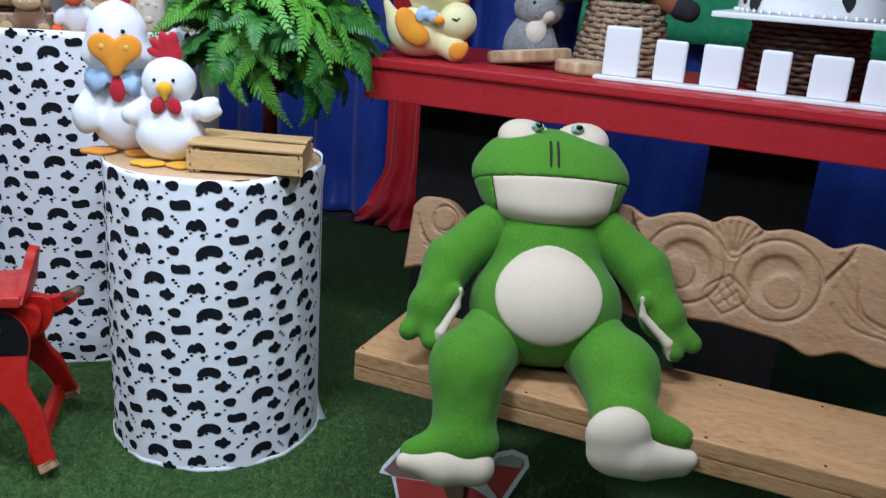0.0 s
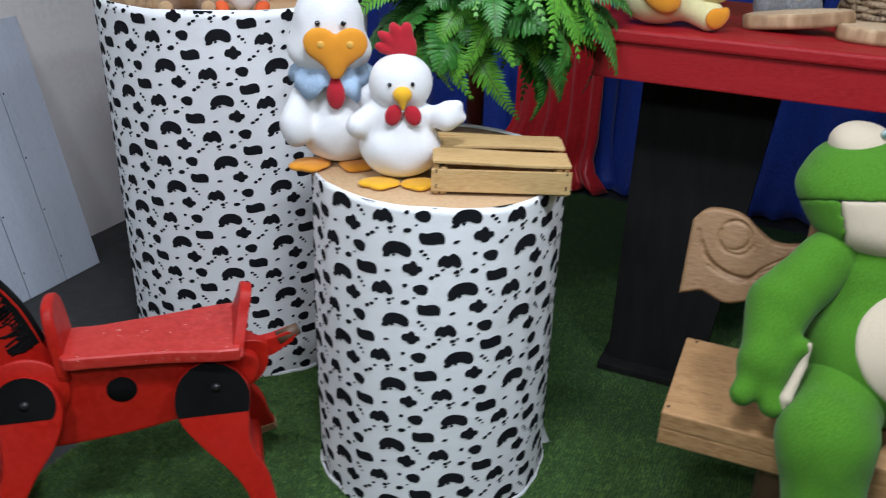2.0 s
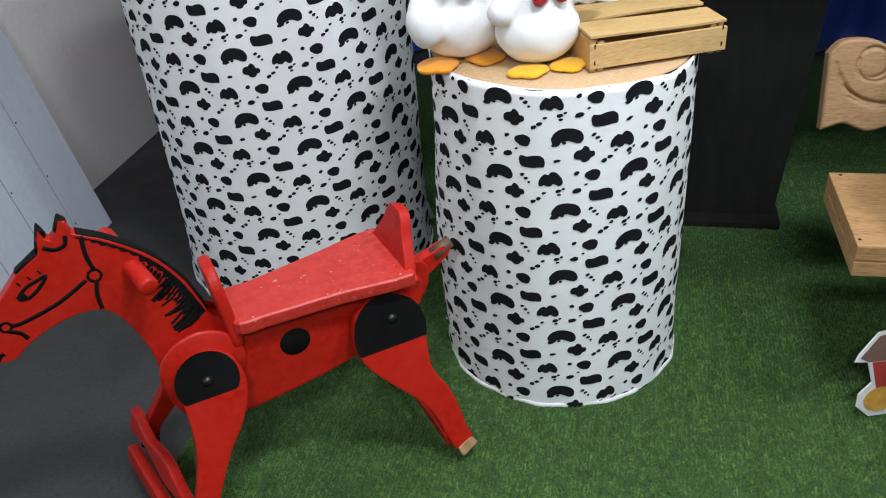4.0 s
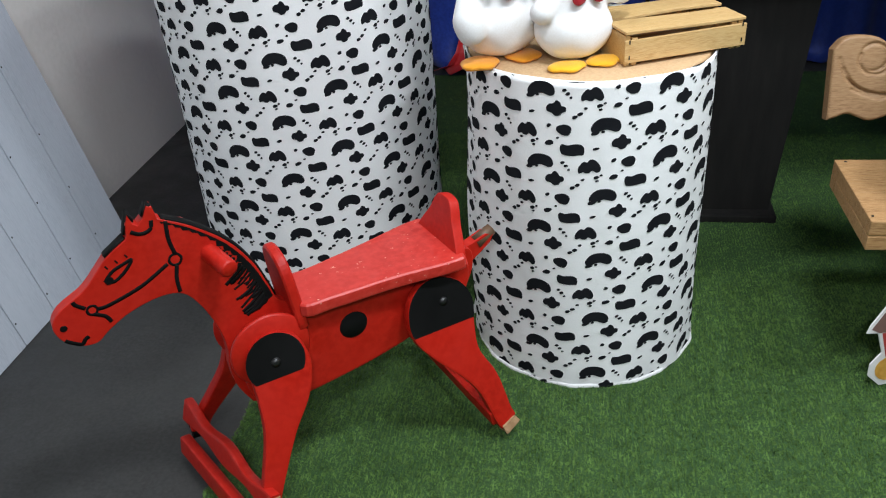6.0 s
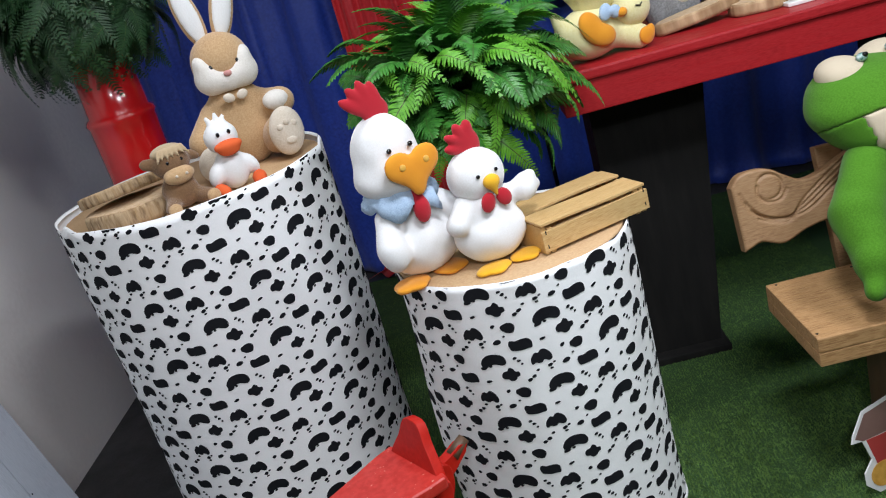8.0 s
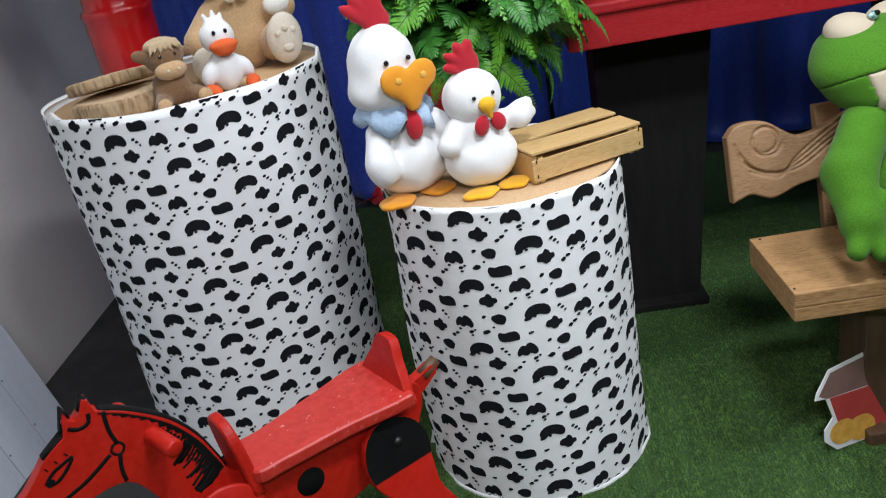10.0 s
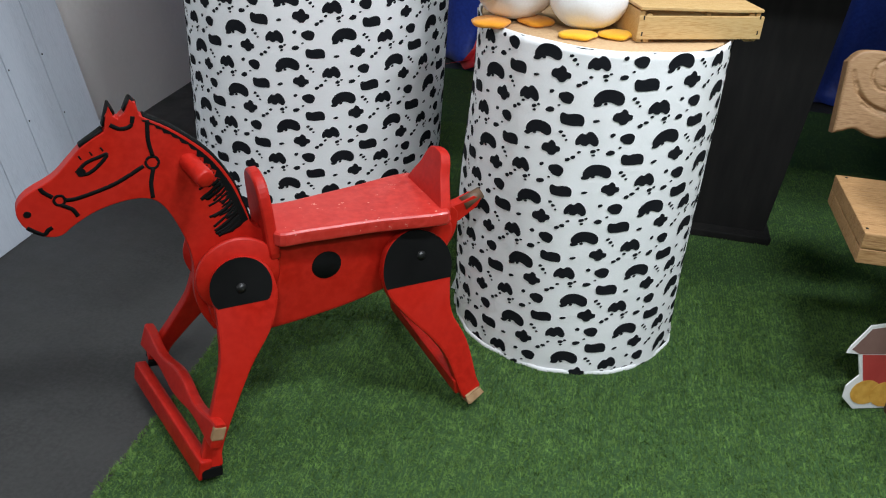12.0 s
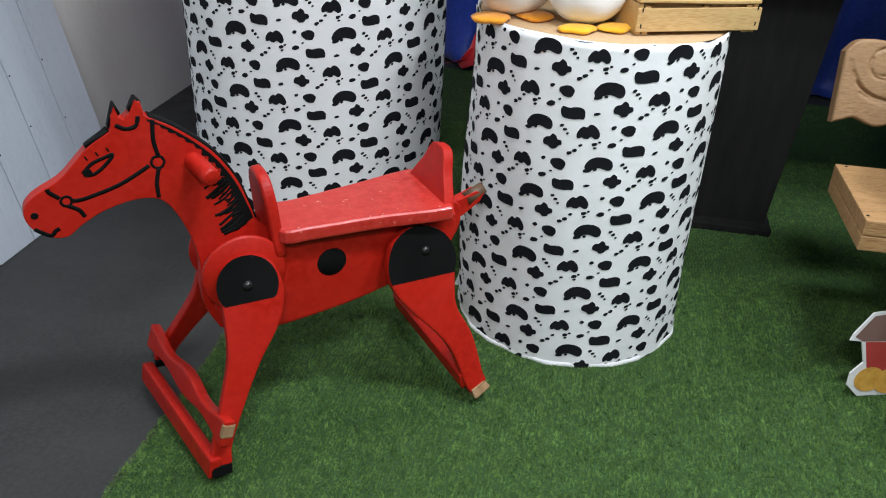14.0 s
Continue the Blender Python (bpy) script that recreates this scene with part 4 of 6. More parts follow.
    wav = [(-0.22 + 0.44 * k / 16, 0.022 + 0.009 * math.cos(k / 16 * 4 * math.pi)) for k in range(17)]
    o = [(x, z) for x, z in wav] + [(x, -0.022 - 0.006 * math.cos(k * 0.78)) for k, (x, z) in enumerate(reversed(wav))]
    bm = plate(o, 0.026, 0.006)
    part("foot_rest", move(bm, Matrix.Translation((-0.340, 0.010, 0.135)) @ pose(0, 0, 0, 0, 14, 10) @ pose(0, 0, 0, 4, 0, 90)), red, t, "wavy red foot rest")
    part("worn_corner", move(box(0.014, 0.0275, 0.034, (-0.2145, 0, 0.008), 0.004), Matrix.Translation((-0.340, 0.010, 0.135)) @ pose(0, 0, 0, 0, 14, 10) @ pose(0, 0, 0, 4, 0, 90)), M["raw_wood"], t, "chipped bare wood corner")
    # seat, backrest, pommel, hand peg, tail
    o = spline([(-0.125, -0.075), (-0.05, -0.088), (0.10, -0.096), (0.24, -0.115), (0.275, -0.09), (0.275, 0.09), (0.24, 0.115), (0.10, 0.088), (-0.05, 0.062), (-0.125, 0.050)], 5)
    bm = plate([(p[0], p[1]) for p in o], 0.034, 0.011, 3)
    part("seat", move(bm, Matrix.Translation((0, 0, 0.512)) @ pose(0, 0, 0, -90, 0, 0)), M["red_seat"], t, "worn red seat board")
    o = spline([(-0.098, -0.004), (-0.097, 0.018), (-0.080, 0.046), (-0.055, 0.082), (-0.038, 0.116), (-0.020, 0.131), (0.018, 0.131), (0.036, 0.116), (0.052, 0.082), (0.078, 0.046), (0.095, 0.018), (0.096, -0.004)], 5)
    bm = plate([(p[0], p[1]) for p in o], 0.026, 0.009, 3)
    part("backrest", move(bm, Matrix.Translation((0.262, 0, 0.505)) @ pose(0, 0, 0, 0, 14, 0) @ pose(0, 0, 0, 0, 0, 90)), M["red_paint"], t, "red shaped backrest")
    o = spline([(-0.062, 0), (-0.070, 0.07), (-0.060, 0.15), (-0.030, 0.185), (0.030, 0.185), (0.060, 0.15), (0.070, 0.07), (0.062, 0)], 5)
    bm = plate([(p[0], p[1]) for p in o], 0.026, 0.010, 3)
    part("pommel", move(bm, Matrix.Translation((-0.122, 0, 0.455)) @ pose(0, 0, 0, 0, -6, 0) @ pose(0, 0, 0, 0, 0, 90)), M["red_paint"], t, "red upright pommel board")
    part("hand_peg", move(lathe([(0.016, -0.105), (0.019, -0.098), (0.019, 0.098), (0.018, 0.104), (0.014, 0.106)], 20), Matrix.Translation((-0.284, 0, 0.698)) @ pose(0, 0, 0, 98, 0, 14)), M["red_paint"], t, "round red hand peg", True)
    o = [(0.30, 0.425), (0.35, 0.445), (0.395, 0.475), (0.405, 0.495), (0.385, 0.502), (0.345, 0.488), (0.30, 0.48)]
    part("tail", plate(o, 0.030, 0.006), M["red_paint"], t, "short red tail with a scuffed tip")
    part("tail_tip", tube([(0.362, 0, 0.478), (0.385, 0, 0.489), (0.410, 0, 0.502)], 0.0185, 10, 0.0155), M["dark_wood"], t, "", True)
    return t


horse()


# ---- leaning white panel and the socket on the side wall ----


def white_panel():
    foot = Vector((-1.975, 3.67, 0))
    t = thing("board_panel", pose(foot.x, foot.y, 0, 0, 0, 63.5 + 180), "white-painted board panel leaning against the side wall", "panel")
    t.matrix_world = pose(foot.x, foot.y, 0, 0, 0, 63.5) @ pose(0, 0, 0, -13, 0, 0)
    w = 0.176
    for k in range(8):
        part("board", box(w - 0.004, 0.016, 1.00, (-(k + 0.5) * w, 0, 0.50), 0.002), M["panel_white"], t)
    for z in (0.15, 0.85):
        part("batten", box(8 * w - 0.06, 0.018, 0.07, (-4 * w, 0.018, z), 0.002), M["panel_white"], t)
    part("joint_backing", box(8 * w - 0.03, 0.003, 0.97, (-4 * w, 0.0085, 0.5), 0), M["joint"], t)
    rng = random.Random(9)
    for k in range(1, 9):
        for z in (0.10, 0.3, 0.52, 0.72, 0.9):
            part("nail", move(lathe([(0.004, 0), (0.003, 0.001)], 8), Matrix.Translation((-(k - 0.06) * w, -0.0078, z + rng.uniform(-0.03, 0.03))) @ pose(0, 0, 0, 90, 0, 0)), M["steel"], t)


white_panel()


def outlet():
    t = thing("wall_socket", room_pose(0.0, -0.40, 1.10) @ pose(0, 0, 0, 0, 0, 90), "grey plastic wall socket with a dark red plug hole", "socket")
    part("plate", box(0.085, 0.014, 0.130, (0, -0.007, 0), 0.004), M["outlet"], t)
    part("face", box(0.036, 0.008, 0.052, (0, -0.016, 0), 0.003), M["outlet_face"], t)


outlet()


# ---- slatted crate on the low drum ----


def crate():
    t = thing("wooden_crate", pose(-0.51, 2.235, 0.880, 0, 0, -2), "small upturned pine crate with slats, on the low drum", "crate")
    w, d, h = 0.312, 0.205, 0.078
    for y in (0.0, d):
        part("side_slat", box(w, 0.008, h - 0.026, (0, y, 0.008 + (h - 0.026) / 2), 0.0015, (0, 0.4, 0)), M["crate_pine"], t)
    for x in (-w / 2 + 0.016, w / 2 - 0.016):
        for y in (0.010, d - 0.010):
            part("corner_block", box(0.014, 0.010, h - 0.014, (x - math.copysign(0.012, x), y, (h - 0.014) / 2), 0.001), M["crate_pine"], t)
    for x in (-w / 2 + 0.011, w / 2 - 0.011):
        part("end_board", box(0.012, d - 0.010, h - 0.008, (x, d / 2, (h - 0.008) / 2), 0.0015), M["crate_pine"], t)
    for wd, y, tip, turn in ((0.088, 0.042, 1.2, 0.5), (0.080, 0.146, -1.0, -1.6), (0.022, 0.200, 0.0, 0.3)):
        slat = box(w - 0.004, wd, 0.007, (0, 0, 0), 0.0015)
        bmesh.ops.subdivide_edges(slat, edges=[e for e in slat.edges if abs(e.verts[0].co.x - e.verts[1].co.x) > 0.2], cuts=6)
        for v in slat.verts:
            v.co.z += 0.0035 * math.cos(v.co.x * 9 + 40 * y) - 0.0010
            v.co.y += 0.002 * math.sin(v.co.x * 17 + 90 * y)
        part("top_slat", move(slat, Matrix.Translation((0, y, h - 0.002)) @ pose(0, 0, 0, tip, 0, turn)), M["crate_pine"], t, "rough warped slat")
    for x in (-w / 2 + 0.011, w / 2 - 0.011):
        for y in (-0.0045,):
            for z in (0.022, 0.058):
                part("staple", box(0.003, 0.0012, 0.009, (x, y, z), 0), M["steel"], t)


crate()

# ---- stuffed toys ----


def frog():
    green, cream = "plush_green", "plush_cream"
    groups = []
    body = [E((0.012, -0.038, 0.145), (0.188, 0.165, 0.150)), E((0.006, 0.035, 0.285), (0.142, 0.110, 0.100)), E((0.0, 0.075, 0.350), (0.110, 0.085, 0.070)), E((0.010, 0.03, 0.13), (0.165, 0.12, 0.13))]
    groups.append(("body", green, 0.007, 0.05, body))

    def oval(p):
        """Keeps the round belly patch: what lies in front of the body's middle within an oval."""
        w = p - np.array((0.002, -0.155, 0.222))
        return np.maximum((np.sqrt((w[..., 0] / 0.126) ** 2 + ((w[..., 1] * -0.60 + w[..., 2] * -0.80) / 0.118) ** 2) - 1) * 0.12, w[..., 1] * 0.80 - w[..., 2] * 0.60 - 0.06)
    fat = [("e", q[1], q[2] + 0.0035, q[3]) for q in body]
    groups.append(("belly_patch", cream, 0.006, 0.05, fat, [oval]))
    for s, sh, elbow, hand, tips, thumb in ((-1, (-0.128, 0.040, 0.316), (-0.232, -0.010, 0.232), (-0.272, -0.092, 0.142), ((-0.322, -0.125, 0.092), (-0.266, -0.146, 0.080)), (-0.214, -0.100, 0.188)),
                                            (1, (0.144, 0.040, 0.322), (0.246, -0.020, 0.248), (0.290, -0.092, 0.154), ((0.316, -0.138, 0.086), (0.362, -0.122, 0.102)), (0.236, -0.112, 0.200))):
        arm = [C(sh, elbow, 0.060, 0.063), C(elbow, hand, 0.062, 0.050), E(hand, (0.054, 0.042, 0.056), (0, s * 20, 0))] + [C(hand, tip, 0.034, 0.024) for tip in tips] + [C(hand, thumb, 0.034, 0.020)]
        groups.append(("arm", green, 0.005, 0.014, arm))
        inner = tips[1] if s < 0 else tips[0]
        groups.append(("palm_trim", cream, 0.0035, 0.006, [C((thumb[0] + s * -0.010, thumb[1] - 0.012, thumb[2] + 0.012), (thumb[0] - s * 0.004, thumb[1] - 0.016, thumb[2] - 0.030), 0.006, 0.008), C((thumb[0] - s * 0.004, thumb[1] - 0.016, thumb[2] - 0.030), (inner[0] - s * 0.020, inner[1] - 0.008, inner[2] + 0.024), 0.009, 0.012),
                                                           C((inner[0] - s * 0.020, inner[1] - 0.008, inner[2] + 0.024), (inner[0] - s * 0.010, inner[1] - 0.010, inner[2] - 0.012), 0.012, 0.008)]))
    groups.append(("leg", green, 0.007, 0.03, [C((-0.105, -0.090, 0.082), (-0.176, -0.205, 0.044), 0.086, 0.086), C((-0.176, -0.205, 0.044), (-0.178, -0.262, -0.085), 0.086, 0.072), C((-0.185, -0.285, -0.100), (-0.292, -0.318, -0.122), 0.058, 0.030), E((-0.165, -0.292, -0.105), (0.066, 0.050, 0.046))]))
    groups.append(("leg", green, 0.007, 0.03, [C((0.118, -0.090, 0.082), (0.172, -0.230, 0.062), 0.088, 0.087), C((0.172, -0.220, 0.062), (0.164, -0.330, 0.012), 0.087, 0.072), C((0.180, -0.352, 0.010), (0.284, -0.368, -0.010), 0.050, 0.030)]))
    head = [E((0.010, 0.116, 0.442), (0.200, 0.148, 0.094)), E((0.010, 0.150, 0.484), (0.150, 0.112, 0.056)), E((0.010, 0.078, 0.388), (0.166, 0.138, 0.072))]
    mouth, line = (0, 0.36, 0.933), 0.4280          # the mouth's plane, rising to the front
    upper = ((0, -0.36, -0.933), -line)
    groups.append(("head", green, 0.006, 0.05, head, [upper]))
    groups.append(("cheek", green, 0.006, 0.05, head, [(mouth, line), ((1, 0, 0.25), -0.0320)]))
    groups.append(("cheek", green, 0.006, 0.05, head, [(mouth, line), ((-1, 0, 0.25), -0.0530)]))
    groups.append(("muzzle", cream, 0.006, 0.05, head, [(mouth, line - 0.001), ((-1, 0, -0.25), 0.0310), ((1, 0, -0.25), 0.0520)]))
    groups.append(("chin_stitch", "plush_black", 0.0022, 0.002, [C((0.010, -0.038, 0.350), (0.010, -0.028, 0.343), 0.0022)]))
    for x, r in ((-0.054, 9), (0.080, -9)):
        groups.append(("eye_cover", cream, 0.006, 0.012, [E((x, 0.152, 0.516), (0.076, 0.072, 0.050), (12, 1.4 * r, 0))]))
    for x in (-0.034, 0.066):
        groups.append(("eye", "eye_glass", 0.003, 0.002, [E((x, 0.112, 0.560), (0.017, 0.012, 0.013), (45, 0, 0))]))
        groups.append(("pupil", "bead", 0.002, 0.001, [E((x + 0.002, 0.104, 0.566), (0.009, 0.007, 0.008), (45, 0, 0))]))
    groups.append(("foot_sole", cream, 0.006, 0.02, [C((-0.148, -0.322, -0.146), (-0.225, -0.330, -0.144), 0.044, 0.042), C((-0.225, -0.330, -0.144), (-0.308, -0.342, -0.130), 0.042, 0.020)]))
    groups.append(("foot_sole", cream, 0.006, 0.02, [E((0.142, -0.398, 0.004), (0.070, 0.042, 0.062), (0, -12, 0)), E((0.160, -0.402, -0.046), (0.080, 0.042, 0.048)), C((0.19, -0.402, -0.046), (0.302, -0.392, -0.050), 0.042, 0.022), C((0.21, -0.402, -0.066), (0.290, -0.395, -0.074), 0.030, 0.016)]))
    for x in (-0.008, 0.010):
        groups.append(("nose_stitch", "plush_black", 0.0016, 0.002, [C((x, -0.012, 0.490), (x, 0.016, 0.518), 0.0030), C((x, 0.016, 0.518), (x, 0.044, 0.538), 0.0030)]))
    groups = [g if len(g) > 5 or g[1] != green else (*g, (), 0.0018) for g in groups]
    soft_toy("plush_frog", groups, pose(0.270, 1.950, 0.529, 0, 0, -3), "big green plush frog with a cream belly, sitting on the bench")


frog()


def heart(c, s):
    """A flat felt heart, s half wide."""
    x, y, z = c
    return [E((x - 0.46 * s, y, z + 0.22 * s), (0.58 * s, 0.013, 0.52 * s), (0, 25, 0)), E((x + 0.46 * s, y, z + 0.22 * s), (0.58 * s, 0.013, 0.52 * s), (0, -25, 0)), E((x, y, z - 0.10 * s), (0.62 * s, 0.013, 0.50 * s)), E((x, y - 0.002, z - 0.44 * s), (0.32 * s, 0.011, 0.46 * s))]


def rooster():
    white = "plush_white"
    body = [E((0.020, 0.0, 0.088), (0.106, 0.090, 0.088)), E((0.012, 0.0, 0.165), (0.078, 0.066, 0.075))]
    head = [E((-0.006, 0.0, 0.325), (0.082, 0.078, 0.098)), E((-0.004, -0.005, 0.270), (0.098, 0.082, 0.056))]
    arms = [C((-0.060, -0.03, 0.175), (-0.086, -0.060, 0.115), 0.032, 0.036), E((-0.082, -0.068, 0.095), (0.034, 0.030, 0.040), (0, 15, 0)), C((0.080, -0.035, 0.175), (0.125, -0.085, 0.135), 0.030, 0.036), E((0.128, -0.090, 0.122), (0.042, 0.034, 0.040)), C((0.13, -0.09, 0.13), (0.138, -0.10, 0.172), 0.014, 0.012)]
    comb = [C((-0.004, 0.0, 0.422), (-0.074, 0.0, 0.474), 0.02), C((0.0, 0.0, 0.425), (-0.050, 0.0, 0.494), 0.02), C((0.006, 0, 0.425), (-0.020, 0, 0.500), 0.02), C((0.014, 0, 0.42), (0.008, 0, 0.480), 0.02)]
    comb = [E((0.002, 0.0, 0.430), (0.036, 0.014, 0.032))] + [E((q[1] + q[2]) / 2, (0.0165, 0.012, 0.052), (0, math.degrees(math.atan2(q[2][0] - q[1][0], q[2][2] - q[1][2])), 0)) for q in comb]
    wattle = [E((0.01, -0.085, 0.185), (0.022, 0.014, 0.034)), C((0.01, -0.08, 0.20), (0.010, -0.078, 0.238), 0.014, 0.010)]
    feet = [E((-0.055, -0.045, 0.006), (0.050, 0.046, 0.0065), (0, 0, 15)), E((0.055, -0.045, 0.006), (0.046, 0.046, 0.0065), (0, 0, -15)), E((-0.088, -0.066, 0.006), (0.018, 0.018, 0.006)), E((-0.052, -0.078, 0.006), (0.018, 0.020, 0.006)), E((0.076, -0.068, 0.006), (0.018, 0.018, 0.006)), E((0.045, -0.078, 0.006), (0.018, 0.020, 0.006))]
    eyes = [E((-0.027, -0.079, 0.344), (0.0065, 0.006, 0.0065)), E((0.030, -0.079, 0.344), (0.0065, 0.006, 0.0065))]
    buttons = [E((-0.020, -0.112, 0.304), (0.0085, 0.0035, 0.0085)), E((0.044, -0.112, 0.304), (0.0085, 0.0035, 0.0085))]
    t = soft_toy("plush_rooster", [("body", white, 0.005, 0.018, body + arms, (), 0.0022), ("head", white, 0.005, 0.03, head, (), 0.0022), ("comb", "felt_red", 0.004, 0.006, comb), ("wattle", "felt_red", 0.0045, 0.01, wattle), ("beak", "felt_orange", 0.0045, 0.01, heart((0.012, -0.099, 0.287), 0.070)),
                               ("foot", "felt_orange", 0.005, 0.012, [q for q in feet if q[1][0] < 0]), ("foot", "felt_orange", 0.005, 0.012, [q for q in feet if q[1][0] > 0]), ("eye", "bead", 0.0025, 0.001, eyes[:1]), ("eye", "bead", 0.0025, 0.001, eyes[1:]), ("button", "button_wood", 0.0018, 0.001, buttons[:1]), ("button", "button_wood", 0.0018, 0.001, buttons[1:])],
             pose(-0.897, 2.469, 0.880, 0, 0, 3), "white fleece rooster toy with a denim collar, on the low drum", group="farm bird toys")
    # the denim collar: a soft flat ring with two points in front
    verts, faces, n = [], [], 48
    for i in range(n):
        a = 2 * math.pi * i / n
        point = sum(max(0.0, 1 - abs((math.degrees(a) - c + 180) % 360 - 180) / 26) for c in (238, 300))
        for r, z in ((0.062, 0.246), (0.080, 0.240), (0.094 + 0.008 * point, 0.224 - 0.012 * point), (0.098 + 0.012 * point, 0.205 - 0.036 * point + 0.004 * math.sin(7 * a))):
            rr = r * (1 + 0.05 * math.sin(9 * a + 25 * z) * min(1.0, (0.25 - z) / 0.03) + 0.03 * math.sin(17 * a))
            verts.append((rr * math.cos(a), 0.92 * rr * math.sin(a), z + 0.004 * math.sin(13 * a + 60 * z)))
    for i in range(n):
        for k in range(3):
            j = (i + 1) % n
            faces.append((4 * i + k, 4 * i + k + 1, 4 * j + k + 1, 4 * j + k))
    ob = part("collar", mesh_of("collar", verts, faces, [M["denim"]]), None, t, "pale blue denim collar")
    th = ob.modifiers.new("thickness", "SOLIDIFY")
    th.thickness = 0.003


def hen():
    white = "plush_white"
    body = [E((0, 0, 0.074), (0.094, 0.082, 0.074)), E((0, 0, 0.135), (0.070, 0.060, 0.065))]
    head = [E((0, 0, 0.220), (0.072, 0.066, 0.068))]
    arms = [C((-0.055, -0.01, 0.165), (-0.095, -0.035, 0.130), 0.022, 0.028), C((0.055, -0.01, 0.155), (0.100, -0.03, 0.150), 0.020, 0.028), E((0.108, -0.032, 0.158), (0.026, 0.022, 0.030)), C((0.11, -0.03, 0.16), (0.130, -0.032, 0.180), 0.012, 0.010), C((0.11, -0.03, 0.155), (0.138, -0.032, 0.152), 0.012, 0.010)]
    comb = [E((0.004, 0.005, 0.300), (0.032, 0.014, 0.040), (0, -10, 0)), E((-0.036, 0.005, 0.296), (0.024, 0.012, 0.012), (0, 20, 0)), E((-0.030, 0.005, 0.318), (0.026, 0.012, 0.012), (0, 35, 0)), E((-0.012, 0.005, 0.334), (0.013, 0.012, 0.022), (0, -25, 0)), E((0.012, 0.005, 0.336), (0.014, 0.012, 0.020))]
    beak = [E((0.004, -0.068, 0.212), (0.022, 0.016, 0.018)), C((0.004, -0.070, 0.208), (0.006, -0.076, 0.180), 0.014, 0.004)]
    bow = [E((-0.016, -0.066, 0.165), (0.019, 0.010, 0.025), (0, 20, 0)), E((0.028, -0.066, 0.165), (0.019, 0.010, 0.024), (0, -25, 0))]
    feet = [E((-0.042, -0.062, 0.006), (0.046, 0.034, 0.006), (0, 0, -8)), E((0.044, -0.066, 0.006), (0.046, 0.034, 0.006), (0, 0, 14)), E((-0.078, -0.070, 0.006), (0.018, 0.017, 0.0055)), E((-0.046, -0.090, 0.006), (0.018, 0.017, 0.0055)), E((0.082, -0.074, 0.006), (0.020, 0.016, 0.0055)), E((0.046, -0.094, 0.006), (0.018, 0.016, 0.0055))]
    eyes = [E((-0.024, -0.063, 0.232), (0.005, 0.005, 0.005)), E((0.026, -0.063, 0.234), (0.005, 0.005, 0.005))]
    soft_toy("plush_hen", [("body", white, 0.005, 0.018, body + arms, (), 0.0020), ("head", white, 0.005, 0.02, head, (), 0.0015), ("comb", "felt_red", 0.004, 0.006, comb), ("beak", "felt_yellow", 0.004, 0.008, beak), ("bow", "felt_red", 0.004, 0.006, bow), ("foot", "felt_yellow", 0.0045, 0.01, [q for q in feet if q[1][0] < 0]), ("foot", "felt_yellow", 0.0045, 0.01, [q for q in feet if q[1][0] > 0]), ("eye", "bead", 0.0022, 0.001, eyes[:1]), ("eye", "bead", 0.0022, 0.001, eyes[1:])],
             pose(-0.735, 2.362, 0.880, 0, 0, 0), "small white fleece hen toy with red bow, on the drum", group="farm bird toys")


rooster()
hen()


